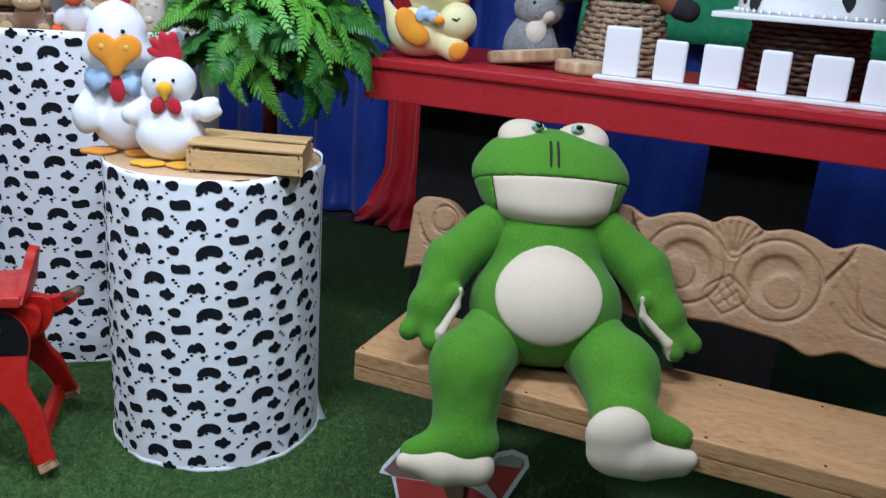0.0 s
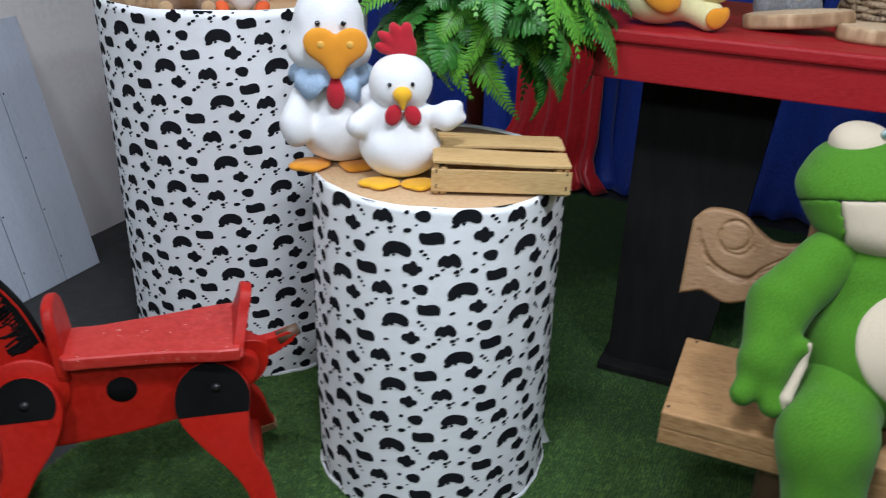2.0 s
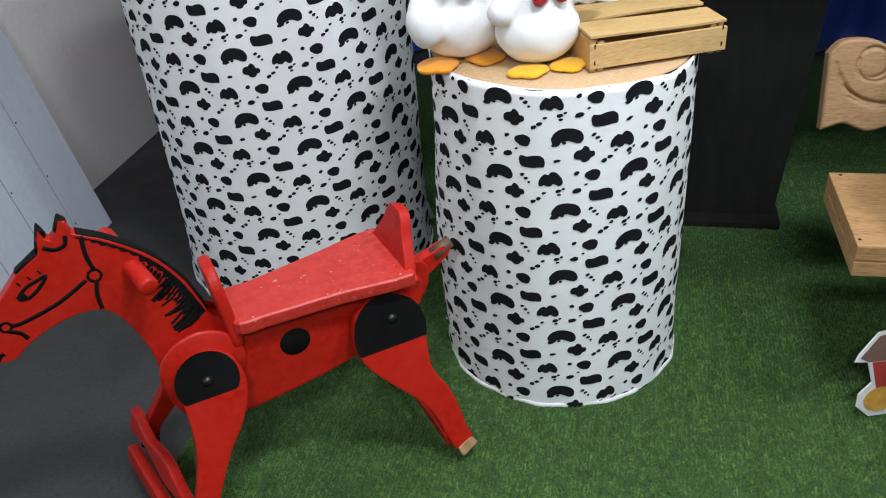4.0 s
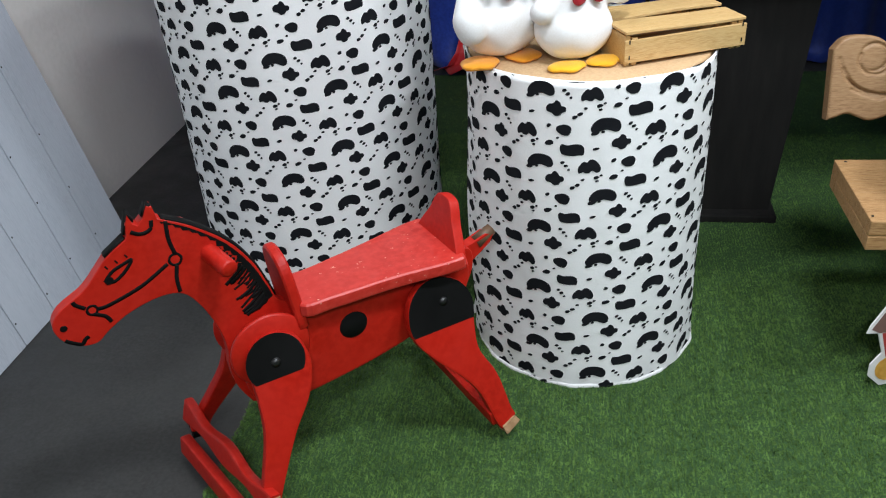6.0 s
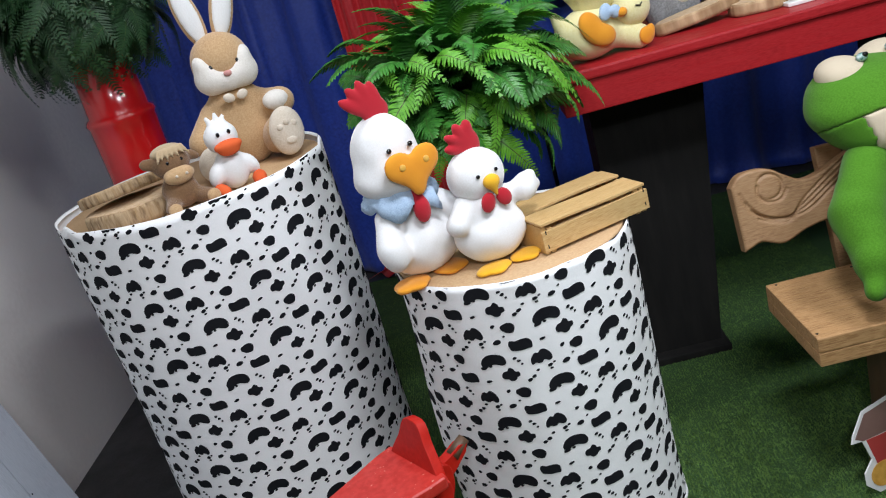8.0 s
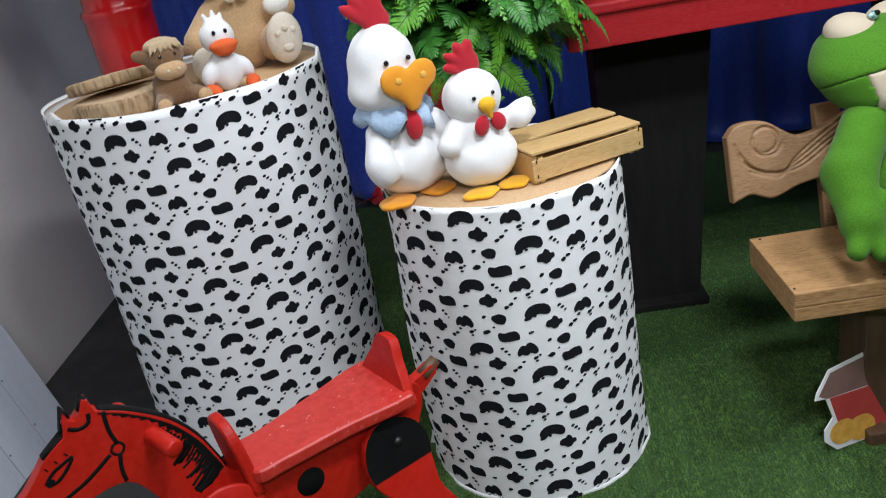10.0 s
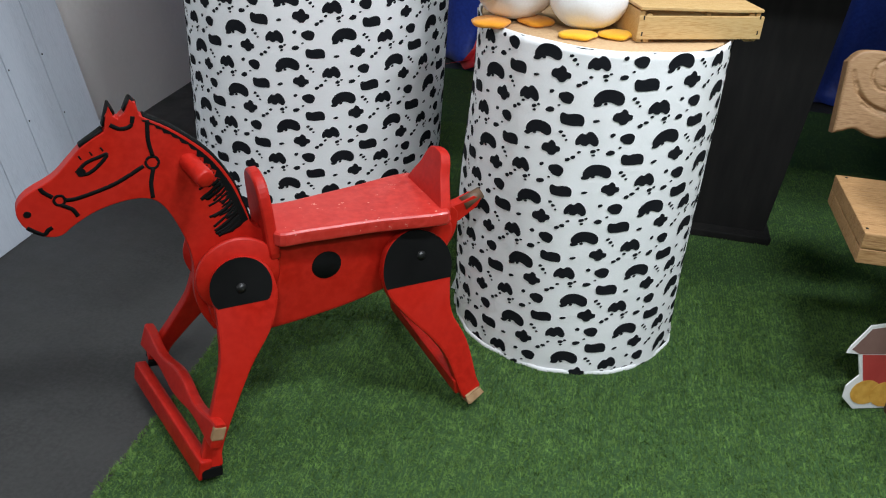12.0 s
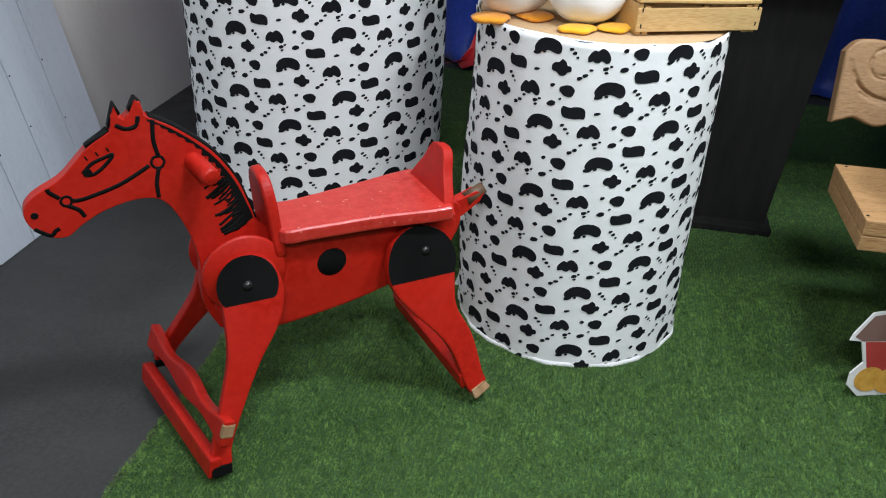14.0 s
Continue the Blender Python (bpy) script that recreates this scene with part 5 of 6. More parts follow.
def bunny():
    tan, beige = "plush_tan", "plush_beige"
    body = [E((0, 0.02, 0.115), (0.105, 0.090, 0.125)), E((0, 0.01, 0.21), (0.070, 0.060, 0.060)), C((-0.08, 0, 0.17), (-0.135, -0.055, 0.115), 0.040, 0.042), C((0.08, 0, 0.17), (0.125, -0.055, 0.165), 0.040, 0.042)]
    head = [E((0, 0.0, 0.295), (0.088, 0.080, 0.085)), E((0, 0.0, 0.325), (0.075, 0.070, 0.065))]
    cheeks = [E((-0.046, -0.036, 0.268), (0.050, 0.050, 0.050)), E((0.046, -0.036, 0.268), (0.050, 0.050, 0.050)), E((0, -0.05, 0.256), (0.05, 0.04, 0.036)), E((-0.060, -0.036, 0.305), (0.026, 0.042, 0.036), (0, -20, 0)), E((0.060, -0.036, 0.305), (0.026, 0.042, 0.036), (0, 20, 0))]
    ears = [E((-0.045, 0.01, 0.455), (0.036, 0.020, 0.105), (0, -10, 0)), E((0.055, 0.01, 0.450), (0.036, 0.020, 0.105), (0, 20, 0))]
    inner = [E((-0.046, -0.004, 0.458), (0.029, 0.014, 0.092), (0, -10, 0)), E((0.056, -0.004, 0.453), (0.029, 0.014, 0.092), (0, 20, 0))]
    legs = [C((-0.09, -0.03, 0.05), (-0.125, -0.11, 0.05), 0.050, 0.050), C((0.085, -0.03, 0.06), (0.100, -0.11, 0.085), 0.052, 0.056)]
    soles = [E((-0.128, -0.135, 0.055), (0.046, 0.032, 0.055)), E((0.102, -0.138, 0.085), (0.052, 0.032, 0.074), (0, 6, 0)), E((0.108, -0.08, 0.175), (0.040, 0.028, 0.030))]
    pads = [E((0.104, -0.169, 0.060), (0.016, 0.005, 0.012)), E((0.082, -0.166, 0.104), (0.010, 0.005, 0.010)), E((0.104, -0.168, 0.115), (0.010, 0.005, 0.010)), E((0.126, -0.164, 0.106), (0.010, 0.005, 0.010))]
    eyes = [E((-0.040, -0.072, 0.300), (0.007, 0.006, 0.009)), E((0.040, -0.072, 0.300), (0.007, 0.006, 0.009))]
    nose = [E((0, -0.090, 0.275), (0.013, 0.008, 0.009)), E((-0.02, -0.082, 0.205), (0.018, 0.010, 0.014), (0, 25, 0)), E((0.02, -0.082, 0.205), (0.018, 0.010, 0.014), (0, -25, 0))]
    head, cheeks, ears, inner, eyes, nose = [[(q[0], q[1] + np.array((0, 0, 0.016)), q[2], q[3]) for q in g] for g in (head, cheeks, ears, inner, eyes, nose)]
    soft_toy("plush_bunny", [("body", tan, 0.007, 0.03, body), ("head", tan, 0.007, 0.03, head), ("cheek", "plush_pale", 0.006, 0.015, cheeks), ("ear", tan, 0.006, 0.01, ears), ("ear_lining", "plush_white", 0.006, 0.01, inner), ("leg", tan, 0.007, 0.02, legs), ("sole", beige, 0.006, 0.015, soles[:1]), ("sole", beige, 0.006, 0.015, soles[1:2]), ("paw", "plush_pale", 0.006, 0.015, soles[2:]), *[("toe_pad", beige, 0.003, 0.004, [q]) for q in pads], ("eye", "bead", 0.003, 0.002, eyes[:1]), ("eye", "bead", 0.003, 0.002, eyes[1:]), ("nose", "pink", 0.0035, 0.004, nose[:1]), ("bow", "plush_beige", 0.0035, 0.004, nose[1:])],
             pose(-1.056, 3.205, 1.152, 0, 0, -6), "tan plush bunny with long white-lined ears, on the tall drum")


def duckling():
    body = [E((0, 0, 0.058), (0.046, 0.044, 0.058)), E((-0.05, -0.01, 0.055), (0.020, 0.026, 0.034), (0, 25, 0)), E((0.05, -0.01, 0.055), (0.020, 0.026, 0.034), (0, -25, 0))]
    head = [E((0, 0, 0.148), (0.047, 0.043, 0.045)), C((-0.012, 0, 0.18), (-0.022, 0, 0.208), 0.010, 0.006), C((0.004, 0, 0.185), (0.004, 0, 0.212), 0.010, 0.006), C((0.016, 0, 0.18), (0.024, 0, 0.203), 0.010, 0.005)]
    bill = [E((0.0, -0.046, 0.128), (0.040, 0.024, 0.016), (0, 0, 0)), E((0.0, -0.046, 0.116), (0.030, 0.020, 0.016))]
    feet = [E((-0.055, -0.04, 0.016), (0.020, 0.028, 0.016), (20, 0, 20)), E((0.055, -0.04, 0.016), (0.020, 0.028, 0.016), (20, 0, -20))]
    eyes = [E((-0.016, -0.040, 0.162), (0.0055, 0.005, 0.007)), E((0.016, -0.040, 0.162), (0.0055, 0.005, 0.007))]
    soft_toy("plush_duckling", [("body", "plush_white", 0.005, 0.012, body), ("head", "plush_white", 0.005, 0.010, head), ("bill", "felt_coral", 0.004, 0.008, bill), ("foot", "felt_coral", 0.004, 0.006, feet[:1]), ("foot", "felt_coral", 0.004, 0.006, feet[1:]), ("eye", "bead", 0.0022, 0.001, eyes[:1]), ("eye", "bead", 0.0022, 0.001, eyes[1:])],
             pose(-1.178, 2.945, 1.152, 0, 0, 4), "small white plush duckling with an orange bill, on the tall drum")


def calf():
    body = [E((0, 0, 0.055), (0.055, 0.050, 0.055)), C((-0.04, -0.03, 0.03), (-0.062, -0.075, 0.022), 0.024, 0.022), C((0.04, -0.03, 0.03), (0.062, -0.075, 0.022), 0.024, 0.022)]
    head = [E((0, -0.005, 0.145), (0.058, 0.050, 0.050)), E((-0.066, 0.0, 0.160), (0.024, 0.012, 0.018), (0, 20, 0)), E((0.070, 0.0, 0.145), (0.026, 0.012, 0.014), (0, 35, 0))]
    muzzle = [E((0, -0.042, 0.108), (0.048, 0.030, 0.028))]
    tuft = [E((0, -0.006, 0.178), (0.050, 0.044, 0.024))] + [C((0.8 * x, -0.040, 0.186), (x * 1.15, -0.056, 0.160 + 0.006 * (k % 2)), 0.009, 0.002) for k, x in enumerate((-0.044, -0.030, -0.015, 0.0, 0.015, 0.030, 0.044))]
    pale = [E((-0.062, -0.095, 0.022), (0.022, 0.012, 0.022)), E((0.062, -0.095, 0.022), (0.022, 0.012, 0.022))]
    eyes = [E((-0.022, -0.050, 0.152), (0.005, 0.004, 0.006)), E((0.022, -0.050, 0.152), (0.005, 0.004, 0.006))]
    dots = [E((-0.016, -0.071, 0.110), (0.005, 0.004, 0.005)), E((0.016, -0.071, 0.110), (0.005, 0.004, 0.005))]
    soft_toy("plush_calf", [("body", "plush_brown", 0.005, 0.015, body), ("head", "plush_brown", 0.005, 0.015, head), ("muzzle", "plush_tan", 0.005, 0.01, muzzle), ("fringe", "plush_straw", 0.004, 0.003, tuft), ("sole", "plush_tan", 0.005, 0.01, pale[:1]), ("sole", "plush_tan", 0.005, 0.01, pale[1:]), ("eye", "bead", 0.0022, 0.001, eyes[:1]), ("eye", "bead", 0.0022, 0.001, eyes[1:]), ("nostril", "plush_beige", 0.0022, 0.001, dots)],
             pose(-1.330, 2.945, 1.152, 0, 0, 10) @ Matrix.Scale(0.90, 4), "small brown plush calf with a pale fringe, on the tall drum")


bunny()
duckling()
calf()


def lemon_duck():
    body = [E((-0.01, 0.0, 0.080), (0.108, 0.092, 0.080), (0, -8, 0)), C((-0.095, 0, 0.10), (-0.125, -0.01, 0.160), 0.030, 0.012), C((0.07, -0.03, 0.06), (0.104, -0.078, 0.036), 0.050, 0.038)]
    head = [E((0.035, 0.0, 0.240), (0.116, 0.098, 0.102)), E((0.015, 0.0, 0.165), (0.06, 0.055, 0.04))]
    small = [E((0.105, -0.062, 0.122), (0.060, 0.054, 0.058))]
    wing = [E((-0.050, -0.086, 0.105), (0.036, 0.020, 0.052), (0, -25, 0)), E((-0.020, -0.090, 0.075), (0.044, 0.020, 0.034), (0, 20, 0))]
    sole = [E((0.112, -0.112, 0.036), (0.028, 0.012, 0.027), (0, 0, 10)), E((0.132, -0.106, 0.046), (0.014, 0.010, 0.020), (0, 15, 10))]
    bow = [E((-0.004, -0.100, 0.138), (0.020, 0.012, 0.026), (0, 20, 0)), E((0.028, -0.100, 0.132), (0.020, 0.012, 0.020), (0, -15, 0)), E((0.012, -0.106, 0.136), (0.008, 0.008, 0.010))]
    lash = [[C((0.085, -0.088, 0.262), (0.104, -0.080, 0.256), 0.0022), C((0.094, -0.084, 0.268), (0.098, -0.083, 0.248), 0.0022)], [C((0.090, -0.118, 0.132), (0.104, -0.118, 0.128), 0.0022), C((0.104, -0.118, 0.128), (0.112, -0.115, 0.134), 0.0022)]]
    soft_toy("plush_duck", [("body", "plush_lemon", 0.006, 0.02, body), ("head", "plush_lemon", 0.006, 0.02, head), ("chick_head", "plush_lemon", 0.005, 0.01, small), ("beak", "felt_orange", 0.004, 0.01, [E((0.150, -0.030, 0.226), (0.020, 0.020, 0.022))]), ("beak", "felt_orange", 0.004, 0.01, [E((0.048, -0.104, 0.124), (0.018, 0.014, 0.014))]),
                            ("wing", "felt_orange", 0.005, 0.012, wing), ("foot_sole", "felt_orange", 0.004, 0.01, sole), ("bow", "denim", 0.004, 0.006, bow), ("eyelid", "plush_black", 0.0016, 0.002, lash[0]), ("eyelid", "plush_black", 0.0016, 0.002, lash[1])],
             pose(-0.030, 2.775, 1.172, 0, 0, -6), "pale yellow plush duck hugging a chick, on the table")


def grey_rabbit():
    body = [E((0, 0, 0.062), (0.070, 0.062, 0.068)), E((-0.045, -0.02, 0.035), (0.030, 0.035, 0.035)), E((0.045, -0.02, 0.035), (0.030, 0.035, 0.035))]
    head = [E((0.015, -0.015, 0.150), (0.066, 0.056, 0.056)), C((-0.02, 0.0, 0.185), (-0.065, -0.01, 0.232), 0.022, 0.016)]
    chest = [E((0.012, -0.050, 0.085), (0.030, 0.018, 0.034)), E((0.038, -0.052, 0.130), (0.022, 0.018, 0.018)), C((-0.050, -0.016, 0.216), (-0.078, -0.018, 0.240), 0.019, 0.014)]
    eyes = [E((0.002, -0.066, 0.160), (0.007, 0.006, 0.007)), E((0.055, -0.050, 0.162), (0.007, 0.006, 0.007))]
    soft_toy("plush_rabbit", [("body", "plush_grey", 0.005, 0.02, body, (), 0.0055), ("head", "plush_grey", 0.005, 0.015, head, (), 0.0050), ("chest", "plush_beige", 0.006, 0.015, chest[:2]), ("ear_tip", "plush_beige", 0.006, 0.015, chest[2:]), ("eye", "bead", 0.003, 0.002, eyes[:1]), ("eye", "bead", 0.003, 0.002, eyes[1:])],
             pose(0.324, 2.833, 1.172, 0, 0, -10) @ Matrix.Scale(1.20, 4), "grey furry plush rabbit sitting behind a wood slice")


def brown_horse():
    rust, black = "plush_rust", "plush_black"
    body = [E((0, 0.02, 0.13), (0.105, 0.090, 0.135)), C((-0.075, -0.01, 0.20), (-0.085, -0.095, 0.075), 0.040, 0.038), C((0.075, -0.01, 0.20), (0.085, -0.095, 0.075), 0.040, 0.038), C((-0.085, -0.02, 0.05), (-0.215, -0.08, 0.025), 0.052, 0.042), C((0.085, -0.02, 0.05), (0.210, -0.09, -0.010), 0.052, 0.042)]
    head = [E((0, 0.0, 0.335), (0.085, 0.085, 0.09)), E((0, -0.06, 0.30), (0.062, 0.055, 0.05)), E((-0.06, 0.01, 0.425), (0.022, 0.012, 0.035)), E((0.06, 0.01, 0.425), (0.022, 0.012, 0.035))]
    hoof = [C((-0.085, -0.095, 0.075), (-0.040, -0.115, 0.032), 0.044, 0.038), C((0.085, -0.095, 0.075), (0.040, -0.115, 0.032), 0.044, 0.038), C((-0.225, -0.082, 0.025), (-0.258, -0.095, 0.018), 0.048, 0.045), C((0.222, -0.092, -0.014), (0.256, -0.105, -0.024), 0.048, 0.045)]
    soft_toy("plush_horse", [("body", rust, 0.007, 0.02, body), ("head", rust, 0.007, 0.02, head), ("hoof", black, 0.006, 0.012, hoof), ("eyes", "bead", 0.003, 0.002, [E((-0.032, -0.075, 0.355), (0.008, 0.006, 0.009)), E((0.032, -0.075, 0.355), (0.008, 0.006, 0.009))])],
             pose(0.612, 2.770, 1.392, 0, 0, -14) @ Matrix.Scale(0.74, 4), "brown plush horse with black hooves, sitting on a wicker basket")


lemon_duck()
grey_rabbit()
brown_horse()

# ---- baskets, wood slices, letters, cake ----


def basket(name, m, r0, r1, h, material, label, rows=9, stakes=22):
    """An upturned basket: rods woven in and out of upright stakes."""
    t = thing(name, m, label, "basket")
    bm = bmesh.new()
    n = stakes * 4
    for k in range(rows):
        z = h * (k + 0.5) / rows
        r = r0 + (r1 - r0) * z / h
        pts = [((r + 0.006 * math.cos(math.pi * (i / 4 * 1.0 + k)) + 0.001 * math.sin(i * 2.7 + k)) * math.cos(2 * math.pi * i / n), (r + 0.006 * math.cos(math.pi * (i / 4 + k))) * math.sin(2 * math.pi * i / n), z + 0.0015 * math.sin(i * 1.3 + 2 * k)) for i in range(n + 1)]
        b = tube(pts, h / rows * 0.56, 6)
        part("weave", b, material, t, "", True)
    for i in range(stakes):
        a = 2 * math.pi * (i + 0.5) / stakes
        part("stake", tube([(r0 * math.cos(a), r0 * math.sin(a), 0.002), (r1 * math.cos(a), r1 * math.sin(a), h)], 0.005, 6), material, t, "", True)
    part("base", lathe([(r1 - 0.004, h - 0.012), (r1 + 0.004, h - 0.004), (r1, h), (0.01, h + 0.001)], 32), material, t, "", True)
    return t


basket("wicker_basket", pose(0.612, 2.770, 1.171, 0, 0, 0), 0.150, 0.110, 0.215, M["wicker"], "upturned woven wicker basket on the red table", 13, 20)
basket("wicker_basket", pose(1.105, 2.510, 1.171, 0, 0, 0), 0.170, 0.155, 0.198, M["wicker_dark"], "dark brown wicker basket under the cake", 12, 30)


def slice_of(m, rx, ry, h, label, seed, rim="bark"):
    """A crosscut slice of a trunk with bark round its rim."""
    t = thing("wood_slice", m, label, "wood slice", "crosscut wood slices")

    def wob(a, z):
        return 0.05 * math.sin(2 * a + seed) + 0.03 * math.sin(5 * a + 2 * seed) + 0.012 * math.sin(17 * a + seed) + 0.010 * math.sin(29 * a)
    bm = lathe([(1, 0.0), (1.015, h * 0.3), (1.01, h * 0.8), (0.99, h)], 72, wob)
    bmesh.ops.scale(bm, vec=(rx, ry, 1), verts=bm.verts)
    part("bark_rim", bm, M[rim], t, "rough bark rim", True)
    bm = lathe([(0.94, 0.001), (0.94, h + 0.0015), (0.5, h + 0.002), (0.01, h + 0.002)], 72, wob)
    bmesh.ops.scale(bm, vec=(rx, ry, 1), verts=bm.verts)
    part("cut_face", bm, M["bark_slice"], t, "pale cut face")
    return t


slice_of(pose(0.300, 2.690, 1.187, 0, -7.5, -27), 0.128, 0.050, 0.036, "pale crosscut wood slice tilted on another, on the red table", 1, "pale_bark")
slice_of(pose(0.462, 2.585, 1.172, 0, 0, -24), 0.100, 0.062, 0.036, "pale crosscut wood slice, beside the basket", 4, "pale_bark")
slice_of(pose(-1.440, 3.045, 1.152, 0, 0, 20), 0.138, 0.112, 0.050, "round crosscut wood slice lying on the tall drum", 3)
slice_of(pose(-1.462, 3.110, 1.214, -9, 5, 40), 0.138, 0.108, 0.030, "crosscut wood slice propped on another, on the tall drum", 6)


def letter_blocks():
    """Freestanding white letters as plain upright bars on thin feet."""
    for k in range(7):
        t = thing("letter_stand", on_table(0.790 + 0.141 * k, 0.105, 1.171, 0), "white-painted freestanding wooden letter bar on a foot", "letter stand", "row of white letters")
        tall = 0.142 if k == 0 else 0.116
        part("bar", box((0.104, 0.090, 0.106, 0.078, 0.100, 0.116, 0.048)[k], 0.020, tall, (0, 0, 0.012 + tall / 2), 0.009, None, None, 3), M["white_paint"], t)
        part("foot", box(0.142, 0.060, 0.012, (0, 0, 0.006), 0.003), M["white_paint"], t)


letter_blocks()


def cake():
    t = thing("display_cake", pose(1.105, 2.510, 1.372, 0, 0, -27), "white display cake with black cow patches on a board", "cake")
    part("board", box(0.52, 0.52, 0.016, (0, 0, 0.008), 0.004), M["white_paint"], t, "white square cake board")
    part("tier", lathe([(0.213, 0.017), (0.217, 0.03), (0.217, 0.150), (0.208, 0.166), (0.19, 0.170), (0.01, 0.171)], 64), M["white_paint"], t, "white iced tier", True)
    part("upper_tier", lathe([(0.15, 0.172), (0.152, 0.18), (0.152, 0.28), (0.145, 0.290), (0.01, 0.291)], 48), M["felt_red"], t, "red iced upper tier", True)
    rng = random.Random(2)
    for k in range(26):
        a, z, w, h = rng.uniform(0, 6.28), rng.uniform(0.05, 0.135), rng.uniform(0.010, 0.042), rng.uniform(0.010, 0.034)
        bm = bmesh.new()
        mid = bm.verts.new((0.2185 * math.cos(a), 0.2185 * math.sin(a), z))
        ph = rng.uniform(0, 6)
        ring = []
        for i in range(14):
            q = 2 * math.pi * i / 14
            kx = 1 + 0.25 * math.sin(2 * q + ph) + 0.15 * math.sin(3 * q)
            aa = a + w * kx * math.cos(q) / 0.217
            ring.append(bm.verts.new((0.2185 * math.cos(aa), 0.2185 * math.sin(aa), z + h * kx * math.sin(q))))
        for i in range(14):
            bm.faces.new((mid, ring[i], ring[(i + 1) % 14]))
        part("patch", bm, M["plush_black"], t, "black icing patch", True)
    for k in range(48):
        a = 2 * math.pi * k / 48
        part("pearl", lathe([(0.002, -0.006), (0.006, 0), (0.002, 0.006)], 6), M["white_paint"], t).location = (0.223 * math.cos(a), 0.223 * math.sin(a), 0.022)


cake()


# ---- farm cut-out on the floor before the bench ----


def cutout():
    t = thing("barn_cutout", pose(0.055, 1.872, 0.006, -8, 0, -8), "printed board cut-out of a red barn with hay, white-edged", "cut-out")
    o = [(-0.115, 0.005), (-0.150, 0.040), (-0.148, 0.075), (-0.118, 0.105), (-0.135, 0.165), (-0.168, 0.170), (-0.160, 0.190), (-0.118, 0.245), (0.02, 0.262), (0.09, 0.205), (0.105, 0.205), (0.135, 0.262), (0.175, 0.275), (0.215, 0.262), (0.222, 0.235), (0.165, 0.12), (0.160, 0.02), (0.12, 0.003)]
    part("backing", plate(o, 0.005, 0.001, 1), M["white_paint"], t, "white-edged board")

    def patch(name, pts, material, lift, label=""):
        part(name, move(plate(pts, 0.0008, 0), Matrix.Translation((0, -0.0025 - lift, 0))), material, t, label)
    patch("roof", [(-0.156, 0.180), (-0.114, 0.236), (0.016, 0.252), (0.084, 0.196), (0.075, 0.160), (-0.132, 0.166)], M["print_roof"], 0.0006, "printed brown roof")
    patch("barn_wall", [(-0.124, 0.164), (0.02, 0.158), (0.082, 0.158), (0.15, 0.12), (0.148, 0.014), (-0.05, 0.014), (-0.106, 0.09)], M["print_red"], 0.0006, "printed red barn wall")
    patch("silo", [(0.100, 0.192), (0.140, 0.250), (0.175, 0.262), (0.207, 0.252), (0.208, 0.235), (0.155, 0.13)], M["print_red"], 0.0012)
    patch("silo_top", [(0.128, 0.230), (0.140, 0.250), (0.175, 0.262), (0.207, 0.252), (0.200, 0.228)], M["print_grey"], 0.0020, "printed grey silo top")
    for cx, cz, r in ((-0.092, 0.055, 0.042), (-0.035, 0.048, 0.044)):
        patch("hay_bale", [(cx + r * math.cos(a), cz + 0.85 * r * math.sin(a)) for a in np.arange(0, 6.2, 0.4)], M["print_hay"], 0.0020 + 0.001 * (cx > -0.05), "printed round hay bale")


cutout()


# ---- ferns and palm ----


def frond_mesh(name, length, width, droop, pairs, material, seed, blunt=0.6):
    """A fern frond along +x: a curved rib with toothed leaflets to both sides."""
    rng = random.Random(seed)
    verts, faces, ids = [], [], []

    def rib(f):
        a = droop * f * f
        return Vector((length * (f - 0.22 * a * f), 0.06 * length * math.sin(3 * f + seed), 0.30 * length * f - 0.42 * length * a * f))

    steps = 22
    ring = []
    for k in range(steps + 1):
        p = rib(k / steps)
        w = 0.0035 * (1 - 0.8 * k / steps)
        for dx in (-w, w):
            verts.append(p + Vector((0, dx, 0.0008)))
    for k in range(steps):
        faces.append((2 * k, 2 * k + 1, 2 * k + 3, 2 * k + 2))
        ids.append(1)
    for k in range(pairs):
        f = 0.14 + 0.86 * k / pairs
        p, q = rib(f), rib(min(f + 0.02, 1))
        d = (q - p).normalized()
        prof = min(1.0, (f - 0.05) * 4.0) * (1 - max(0, (f - 0.35) / 0.65) ** 1.5 * 0.93)
        for s in (-1, 1):
            ln = width * prof * rng.uniform(0.86, 1.08)
            side = Vector((0, s, 0)) - d * d.y * s
            way = (side * 0.92 + d * 0.42 + Vector((0, 0, -0.18 + rng.uniform(-0.10, 0.10)))).normalized()
            w = length / pairs * 0.40
            b = len(verts)
            lift = Vector((0, 0, 0.004))
            verts.extend([p - d * w * 0.9, p + d * w * 0.9, p + way * ln * 0.45 - d * w * 0.95, p + way * ln * 0.45 + lift, p + way * ln * 0.45 + d * w * 0.85, p + way * ln * 0.82 - d * w * blunt - Vector((0, 0, 0.04 * ln)), p + way * ln * 0.82 + d * w * blunt - Vector((0, 0, 0.04 * ln)), p + way * ln - Vector((0, 0, 0.10 * ln))])
            new_faces = [(b, b + 3, b + 2), (b, b + 1, b + 3), (b + 1, b + 4, b + 3), (b + 2, b + 3, b + 5), (b + 3, b + 6, b + 5), (b + 3, b + 4, b + 6), (b + 5, b + 6, b + 7)]
            faces.extend(new_faces if s > 0 else [g[::-1] for g in new_faces])
            ids.extend([0] * 7)
    return mesh_of(name, verts, faces, [material, M["stem"]], ids, False)


